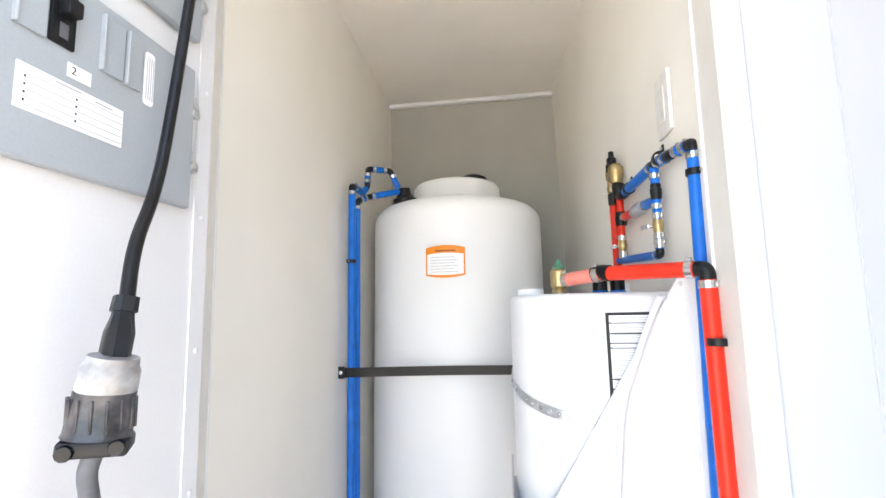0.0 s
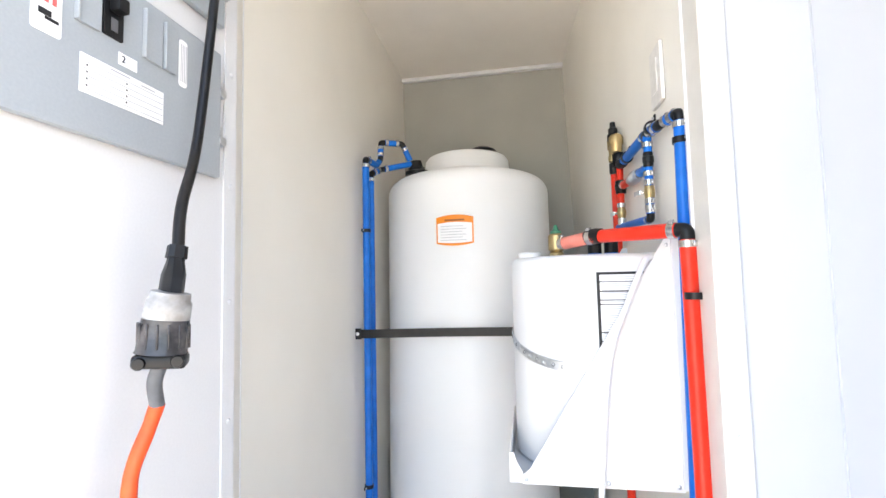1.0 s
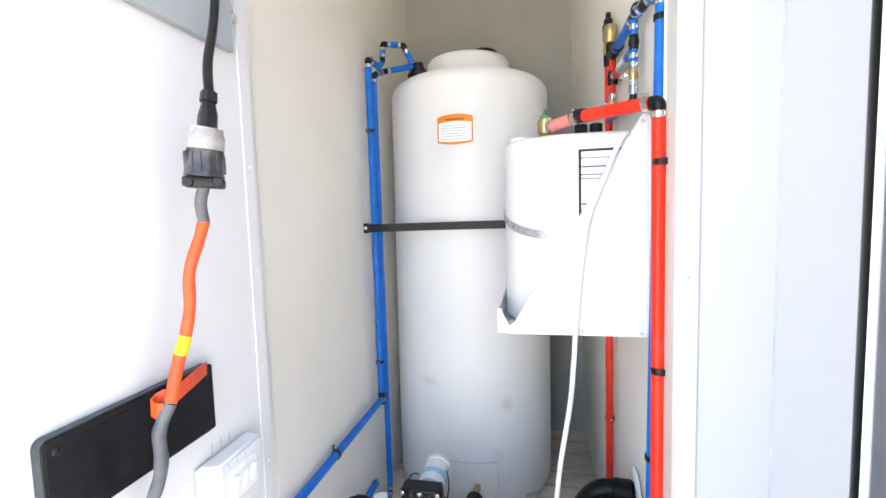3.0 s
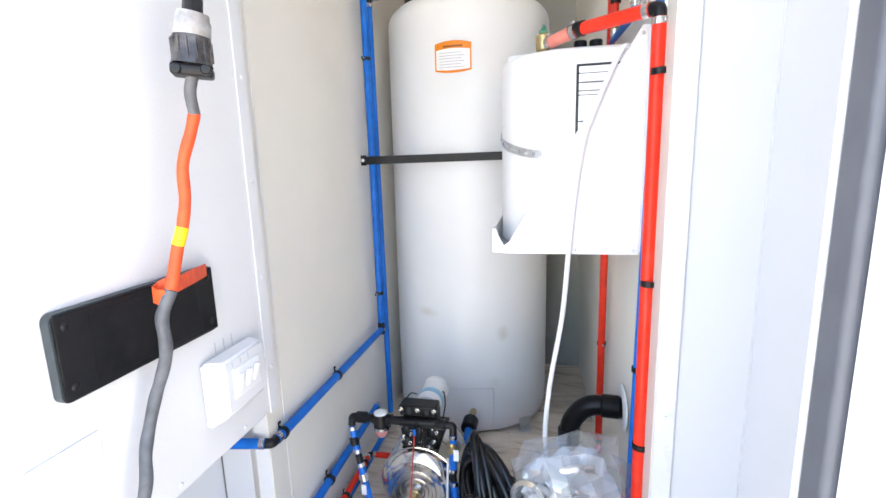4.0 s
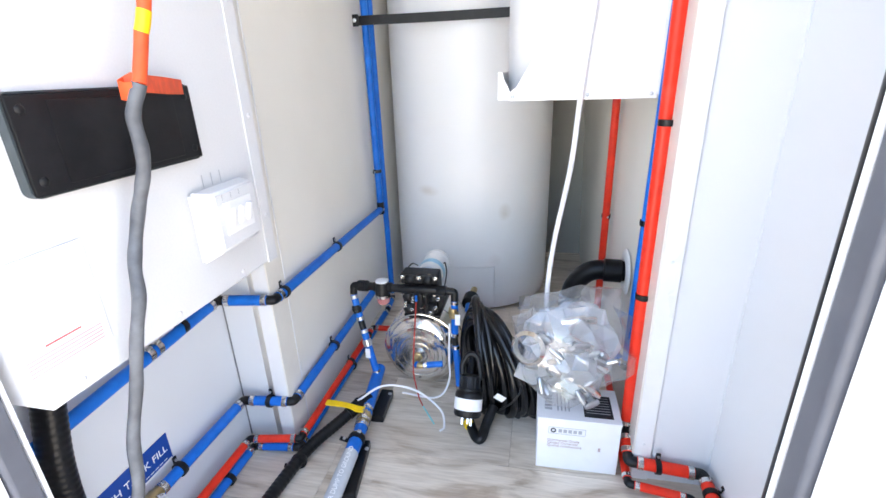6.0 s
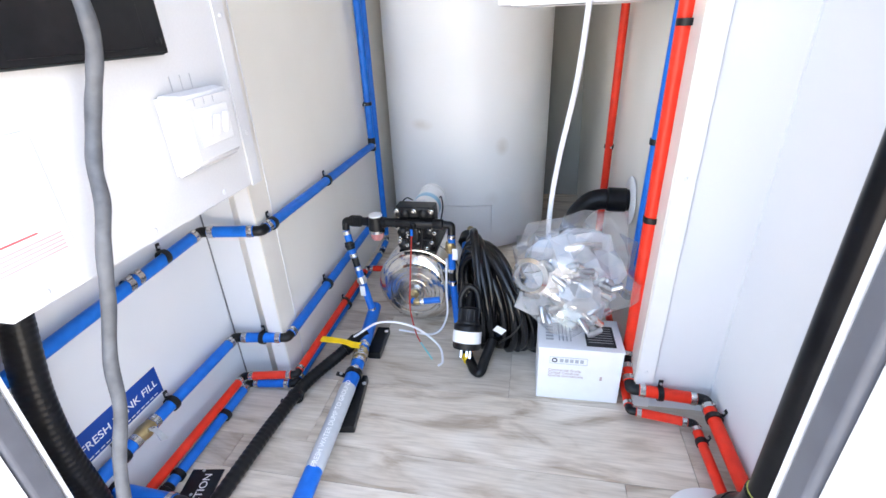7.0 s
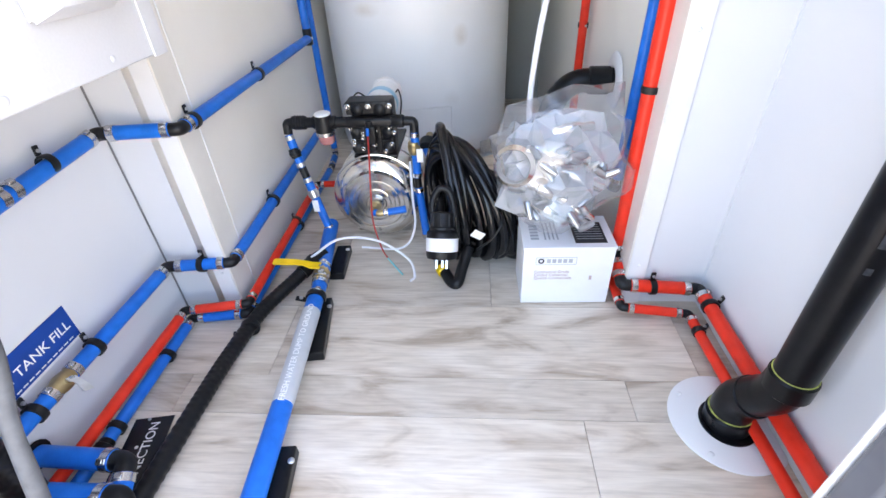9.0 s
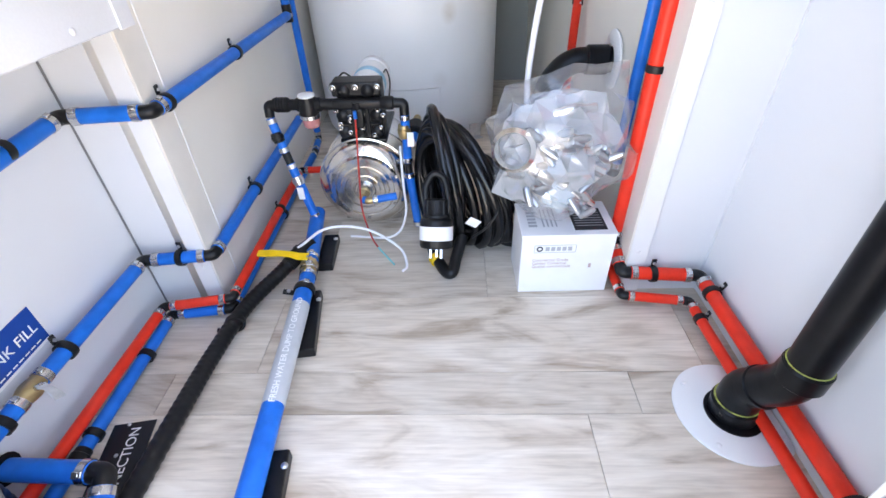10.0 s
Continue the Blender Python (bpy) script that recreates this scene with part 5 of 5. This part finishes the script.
part("manifold", box((-0.174, 0.866, 0.301), (-0.068, 0.89, 0.3215), 0.006, seg=3), BLACK, pump)
part("outlet_port", lathe([(0, 0), (0.0128, 0), (0.0128, 0.004), (0.0142, 0.006), (0.0142, 0.026), (0.0105, 0.029), (0.0105, 0.036), (0, 0.036)], (-0.072, 0.878, 0.3115), (-0.02, 0.878, 0.3105), 18), BLACK, pump, "black outlet port")
part("elbow", sweep(rounded([(-0.292, 0.878, 0.312), (-0.309, 0.878, 0.312), (-0.309, 0.873, 0.288)], 0.014), 0.0102, 14), BLACK, pump)
part("elbow", sweep(rounded([(-0.04, 0.878, 0.3105), (-0.0225, 0.878, 0.3105), (-0.0225, 0.874, 0.286)], 0.014), 0.0102, 14), BLACK, pump)
strn = part("strainer", lathe([(0, 0), (0.0205, 0), (0.0205, 0.022), (0.0185, 0.028), (0.0185, 0.036), (0, 0.036)], (-0.224, 0.876, 0.293), (-0.224, 0.876, 1), 22), BLACK, pump, "black inlet strainer")
part("lid", lathe([(0, 0), (0.0182, 0), (0.0182, 0.003), (0.016, 0.0045), (0, 0.005)], (-0.224, 0.876, 0.3295), (-0.224, 0.876, 1), 22), ENAMEL, strn, "white strainer lid")
part("bowl", lathe([(0, 0), (0.014, 0.001), (0.0175, 0.006), (0.0188, 0.024), (0, 0.024)], (-0.224, 0.878, 0.262), (-0.224, 0.878, 1), 20), CLEAR_RED, strn, "pink clear bowl")
part("ring", lathe([(0.0185, 0), (0.0212, 0), (0.0212, 0.008), (0.0185, 0.008)], (-0.224, 0.877, 0.284), (-0.224, 0.877, 1), 20), STEEL, strn)
pump.location = (0.003, 0, -0.006)
tl = pipe_run([(-0.306, 0.872, 0.28), (-0.283, 0.855, 0.195), (-0.24, 0.825, 0.055)], 0.0098, BLUE, "blue suction tube from pump to floor valve", ends=(True, True))
coupling((-0.297, 0.863, 0.24), (0.03, -0.02, -0.09), 0.012, tl, BLACK, 0.022)
coupling((-0.268, 0.844, 0.145), (0.03, -0.02, -0.09), 0.012, tl, STEEL, 0.02)
part("tag", box((-0.268, 0.822, 0.108), (-0.254, 0.824, 0.138), 0.0005), PAPER, tl, "white paper tag")
tr = pipe_run([(-0.0195, 0.874, 0.282), (-0.02, 0.868, 0.16), (-0.004, 0.84, 0.02)], 0.0098, BLUE, "blue outlet tube from the pump", ends=(True, True))
coupling((-0.023, 0.872, 0.245), (0, 0, -1), 0.0125, tr, BRASS, 0.03, "fitting", "brass fitting")
part("tag", box((-0.016, 0.855, 0.216), (-0.002, 0.857, 0.248), 0.0005), PAPER, tr, "white paper tag")
wr1 = thing("pump_wire", "thin red wire from the pump", "wire", "pump wires")
part("wire", sweep(smooth_line([(-0.12, 0.853, 0.285), (-0.119, 0.83, 0.24), (-0.12, 0.805, 0.17), (-0.121, 0.79, 0.1), (-0.105, 0.77, 0.04), (-0.09, 0.755, 0.02)], 8), 0.0019, 8), WIRE_RED, wr1)
part("terminal", rod((-0.12, 0.853, 0.298), (-0.12, 0.853, 0.282), 0.004, 8), BLUE, wr1)
part("tail", sweep(smooth_line([(-0.09, 0.755, 0.02), (-0.07, 0.735, 0.01), (-0.05, 0.71, 0.006)], 6), 0.002, 8), WIRE_TEAL, wr1, "teal wire tail")
wr2 = thing("pump_wire", "white wire looping over the floor", "wire", "pump wires")
part("wire", sweep(smooth_line([(-0.245, 0.69, 0.07), (-0.19, 0.74, 0.085), (-0.11, 0.755, 0.07), (-0.04, 0.74, 0.03), (-0.022, 0.705, 0.008), (-0.03, 0.688, 0.006)], 8), 0.003, 8), SILICONE, wr2)
wr3 = thing("pump_wire", "white wire hanging beside the vessel", "wire", "pump wires")
part("wire", sweep(smooth_line([(-0.035, 0.872, 0.21), (-0.03, 0.83, 0.14), (-0.028, 0.81, 0.07), (-0.06, 0.79, 0.025), (-0.16, 0.8, 0.02)], 8), 0.0028, 8), SILICONE, wr3)
dv = thing("drain_valve", "black drain valve with blue tube behind the vessel", "valve")
part("body", rod((-0.032, 1.2, 0.095), (-0.03, 1.25, 0.1), 0.027), BLACK, dv)
part("tube", sweep(smooth_line([(-0.032, 1.2, 0.095), (-0.03, 1.15, 0.07), (-0.01, 1.08, 0.03)], 8), 0.012, 12), BLUE, dv)
part("tube", rod((-0.03, 1.248, 0.1), (-0.03, 1.33, 0.1), 0.012), BRASS, dv)

# ---------- coiled cable, plug, carton and bag ----------
random.seed(11)
co = thing("coiled_cable", "thick black power cable in a loose standing coil", "cable")
pts = []
turns, N = 14, 32
wob = [[random.uniform(-1, 1) for _ in range(6)] for _ in range(turns + 2)]
for i in range(turns * N):
    k = i / N
    t = k / turns
    j, f = int(k), k - int(k)
    f = f * f * (3 - 2 * f)
    w = [wob[j][q] * (1 - f) + wob[j + 1][q] * f for q in range(6)]
    a = 2 * math.pi * k
    # each turn stands on the floor, its near side swung outwards, its top leaning back over the earlier ones
    ry, rz = 0.088 + 0.024 * w[0], 0.136 + 0.022 * w[1] - 0.03 * t
    yaw = radians(26 + 34 * t + 24 * w[3])
    u, z = ry * math.cos(a), 0.148 - 0.03 * t + 0.012 * w[4] + rz * math.sin(a)
    x = 0.042 + 0.1 * t + 0.013 * w[2] - u * math.sin(yaw) + (0.15 - z) * (0.02 + 0.4 * t + 0.08 * w[5])
    y = 0.825 - 0.02 * t + u * math.cos(yaw) + (z - 0.15) * 0.2
    pts.append(Vector((x, y, max(0.0125 + 0.012 * (j % 3), z))))
CABLE_BLACK = material("glossy_black_cable", (0.006, 0.006, 0.007), 0.22, scale=60, vary=0.3)
part("coil", sweep(pts, 0.0112, 12), CABLE_BLACK, co)
part("yellow_band", rod(pts[11 * N + 10], pts[11 * N + 12], 0.0124, 14), YELLOW, co, "yellow tape band")
part("cable_tie", sweep(smooth_line([(0.118, 0.69, 0.09), (0.15, 0.688, 0.12), (0.168, 0.7, 0.15), (0.16, 0.74, 0.165)], 8), 0.0022, 8), RUBBER, co, "thin black cable tie")
part("tail", sweep(smooth_line([pts[0], (0.03, 0.86, 0.1), (0.03, 0.76, 0.03), (0.055, 0.69, 0.014), (0.075, 0.67, 0.014), (0.085, 0.7, 0.03), (0.1, 0.74, 0.06)], 8), 0.0125, 12), RUBBER, co)
part("yellow_band", rod((0.037, 0.72, 0.018), (0.045, 0.705, 0.016), 0.0138, 14), YELLOW, co, "yellow tape band")
pg = thing("cable_plug", "heavy black plug with a white label and bright prongs", "plug")
a0, a1 = Vector((0.049, 0.703, 0.176)), Vector((0.046, 0.655, 0.093))
part("body", lathe([(0, 0), (0.02, 0.0), (0.0235, 0.003), (0.0245, 0.03), (0.0262, 0.032), (0.0262, 0.0365), (0.031, 0.04), (0.0325, 0.045), (0.0325, 0.09), (0.03, 0.0955), (0.024, 0.097), (0, 0.097)], a0, a1, 28), BLACK, pg)
part("label", lathe([(0.0326, 0.053), (0.0332, 0.0535), (0.0332, 0.0795), (0.0326, 0.08)], a0, a1, 28), PAPER, pg, "white label")
mm = along(a0, a1)
ahead = (a1 - a0).normalized()
for k in range(9):
    aa = radians(-150 + 40 * k)
    p = mm @ Vector((0.0242 * math.cos(aa), 0.0242 * math.sin(aa), 0.016))
    part("grip_rib", rod(p - ahead * 0.012, p + ahead * 0.012, 0.0016, 6), BLACK, pg)
part("handle", sweep(smooth_line([a0 + Vector((-0.021, 0, -0.004)), a0 + Vector((-0.021, 0.012, 0.02)), a0 + Vector((-0.006, 0.022, 0.042)), a0 + Vector((0.014, 0.02, 0.034)), a0 + Vector((0.022, 0.006, 0.004)), a0 + Vector((0.022, -0.002, -0.012))], 8), 0.0068, 10), BLACK, pg)
for ox, oy in ((-0.0105, 0.004), (0.0105, 0.004), (0.0, -0.0115)):
    bm = bmesh.new()
    box((ox - 0.0027, oy - 0.0009, 0.094), (ox + 0.0027, oy + 0.0009, 0.117), 0.0005, bm, 1)
    bm.transform(mm)
    part("prong", bm, STEEL, pg)
tg = thing("cable_tag", "small white tag on the coiled cable", "tag")
part("tag", box((0.108, 0.682, 0.12), (0.132, 0.684, 0.145), 0.0006, rot=Euler((0.4, 0.5, 0)).to_matrix()), PAPER, tg)

bx = thing("carton", "white cardboard faucet carton on the floor", "carton", at=(0.295, 0.678, 0.003))
bx.rotation_euler = (0, 0, radians(1))
W, D, H = 0.175, 0.112, 0.14
part("body", box((-W / 2, -D / 2, 0), (W / 2, D / 2, H), 0.0015), CARTON, bx)
part("lid", box((-W / 2 - 0.0012, -D / 2 - 0.0015, H - 0.004), (W / 2 + 0.0012, D / 2 + 0.001, H + 0.001), 0.001), CARTON, bx)
m = frame_of((-0.022, -D / 2 - 0.0006, 0.109), (1, 0, 0), (0, 0, 1))
bars(m, [(-0.041, 0.037, 0.0085, 0.0008), (-0.041, 0.037, -0.0085, 0.0008), (-0.0414, -0.0406, 0, 0.017), (0.0366, 0.0374, 0, 0.017)], GREY_INK, bx, "logo_frame")
part("logo_ring", lathe([(0.0035, 0), (0.0035, 0.0006), (0.006, 0.0006), (0.006, 0), (0.0035, 0)], m @ Vector((-0.031, 0, 0)), m @ Vector((-0.031, 0, 1)), 20), INK, bx)
bars(m, [(-0.02 + 0.0105 * k, -0.0125 + 0.0105 * k, 0, 0.009) for k in range(5)], GREY_INK, bx, "logo_bars")
ROSE = material("rose_print", (0.5, 0.38, 0.38), 0.5)
for k, words in enumerate(("Commercial Grade", "Calidad Comercial", "Qualit\u00e9 commerciale")):
    text(words, 0.0088, ROSE, m @ Matrix.Translation((-0.043, -0.027 - 0.0078 * k, 0)), bx, "lettering", "LEFT")
bars(m, [(0.066, 0.071, -0.042, 0.01)], ROSE, bx, "print_bars")
m = frame_of((0.0, 0.0, H + 0.0012), (1, 0, 0), (0, 1, 0))
bars(m, [(0.012, 0.073, -0.006, 0.074)], INK, bx, "panel_print")
bars(Matrix.Translation((0, 0, 0.0006)) @ m, [(0.017, 0.068, 0.022 - 0.0085 * k, 0.0014) for k in range(7)], GREY_INK, bx, "panel_print")
bars(m, [(-0.072, -0.056, 0.018 - 0.011 * k, 0.007) for k in range(5)], GREY_INK, bx, "logo_bars")
bars(m, [(-0.045 + 0.008 * k, -0.042 + 0.008 * k, 0, 0.06) for k in range(4)], GREY_INK, bx, "print_bars")

bg = thing("plastic_bag", "crumpled clear plastic bag holding bright metal parts", "bag", at=(0.268, 0.69, 0.28))


def crumple(sx, sy, sz, seed, base, fold, crease, subdiv, peaks=True):
    """A crumpled closed skin of flat facets: broad folds, sharp creases, a gathered peak and a loose ear."""
    bm = bmesh.new()
    bmesh.ops.create_icosphere(bm, subdivisions=subdiv, radius=1)
    o = Vector((seed, seed * 0.7, -seed))
    rnd = random.Random(int(seed * 10))
    for v in bm.verts:
        d = v.co.normalized()
        s = base + 0.22 * noise.noise(d * 1.9 + o) + fold * (0.3 - abs(noise.noise(d * 2.6 + o))) + crease * (0.25 - abs(noise.noise(d * 6.5 - o))) + crease * 0.28 * rnd.uniform(-1, 1)
        if peaks:
            s += 3.2 * max(0, d.dot(Vector((0.42, 0.1, 0.9)).normalized()) - 0.87) + 2.6 * max(0, d.dot(Vector((0.95, -0.1, -0.25)).normalized()) - 0.89)
        v.co = Vector((d.x * sx, d.y * sy, d.z * sz)) * s + Vector((rnd.uniform(-1, 1), rnd.uniform(-1, 1), rnd.uniform(-1, 1))) * 0.004
        v.co.z = max(v.co.z, -0.134 + 0.006 * noise.noise(d * 5))
    return bm


film = part("film", crumple(0.118, 0.084, 0.116, 3.0, 0.99, 0.4, 0.26, 3), FILM, bg, "clear crinkled film")
inner = part("inner_film", crumple(0.104, 0.07, 0.1, 8.0, 0.93, 0.5, 0.5, 3, False), MILKY_FILM, bg, "inner fold of clear film")
for o in (film, inner):
    o.visible_shadow = False
    for k, poly in enumerate(o.data.polygons):
        poly.use_smooth = False
FOIL = material("satin_metal", (0.56, 0.58, 0.6), 0.3, 1.0, scale=25, vary=0.25)
part("metal_ring", lathe([(0.027, 0), (0.03, -0.006), (0.036, -0.004), (0.037, 0.012), (0.03, 0.02), (0.027, 0.012), (0.027, 0)], (-0.083, -0.052, 0.028), (-0.13, -0.2, 0.07), 32), CHROME, bg, "chromed escutcheon ring")
for (ax_, ay_, az_), (bx_, by_, bz_), r in (((-0.05, -0.03, 0.05), (0.045, -0.045, 0.03), 0.017), ((-0.055, -0.045, -0.005), (0.01, -0.06, -0.035), 0.019), ((-0.045, -0.04, -0.05), (0.02, -0.05, -0.085), 0.016),
                                            ((0.0, -0.03, 0.01), (0.075, -0.04, -0.025), 0.014), ((-0.02, -0.02, 0.075), (0.05, -0.02, 0.085), 0.012), ((0.02, -0.05, -0.05), (0.065, -0.04, -0.09), 0.013)):
    a, b = Vector((ax_, ay_, az_)), Vector((bx_, by_, bz_))
    h = (b - a).length
    part("metal_tube", lathe([(0, 0), (r * 0.7, 0), (r * 0.8, h * 0.05), (r * 0.8, h * 0.2), (r, h * 0.26), (r, h * 0.62), (r * 0.72, h * 0.72), (r * 0.72, h * 0.97), (r * 0.6, h), (0, h)], a, b, 18), CHROME, bg)
for k in range(26):
    p = Vector((random.uniform(-0.07, 0.075), random.uniform(-0.07, -0.045), random.uniform(-0.085, 0.05)))
    q = p + Vector((random.uniform(-1, 1), -0.3, random.uniform(-0.7, 0.7))).normalized() * 0.05
    part("metal_fitting", lathe([(0, 0), (0.005, 0.001), (0.0065, 0.008), (0.0065, 0.024), (0.0042, 0.034), (0, 0.036)], p, q, 10), FOIL, bg)
part("plastic_sleeve", rod((0.05, -0.02, 0.0), (0.075, -0.03, 0.035), 0.006, 10), material("pink_plastic", (0.65, 0.2, 0.22), 0.4), bg, "pink plastic sleeve")

# small steel angle at the tank's foot
an = thing("anchor_angle", "small galvanised angle holding the tank's foot", "bracket")
part("upright", box((0.13, 1.385, 0.003), (0.175, 1.388, 0.05), 0.001, rot=Euler((0, 0, radians(30))).to_matrix()), GALV, an)
part("base", box((0.13, 1.36, 0.003), (0.175, 1.385, 0.006), 0.001, rot=Euler((0, 0, radians(30))).to_matrix()), GALV, an)

# ---------- floor: wood-look planks over a dark underlay ----------
fl = part("floor", box((-0.56, -0.02, -0.08), (0.62, 2.02, -0.0015)), UNDERLAY)
tagged(fl, "bleached grey wood-look plank floor", "floor", kind="structure")
random.seed(7)
ROWS_Y = [-0.02, 0.145, 0.344, 0.424, 0.608, 0.8, 0.885, 1.075, 1.262, 1.348, 1.54, 1.73, 1.815, 1.972]
JOINTS = [[-0.12], [0.286], [-0.4, 0.37], [-0.26, 0.5], [0.148], [-0.2, 0.33], [0.05], [-0.3, 0.3], [0.1], [-0.15], [0.25], [-0.1], [0.2]]
cache = {}
for k, (y0, y1) in enumerate(zip(ROWS_Y, ROWS_Y[1:])):
    xs = [-0.505] + JOINTS[k] + [0.565]
    if y0 > 0.65:
        xs[0], xs[-1] = -0.412, 0.425
    xs = sorted(x for x in xs if xs[0] <= x <= xs[-1])
    for x0, x1 in zip(xs, xs[1:]):
        bm = box((x0 + 0.0004, y0 + 0.0004, -0.0015), (x1 - 0.0004, y1 - 0.0004, 0.0025), 0.0004, seg=1)
        part("plank", bm, PLANK, fl)
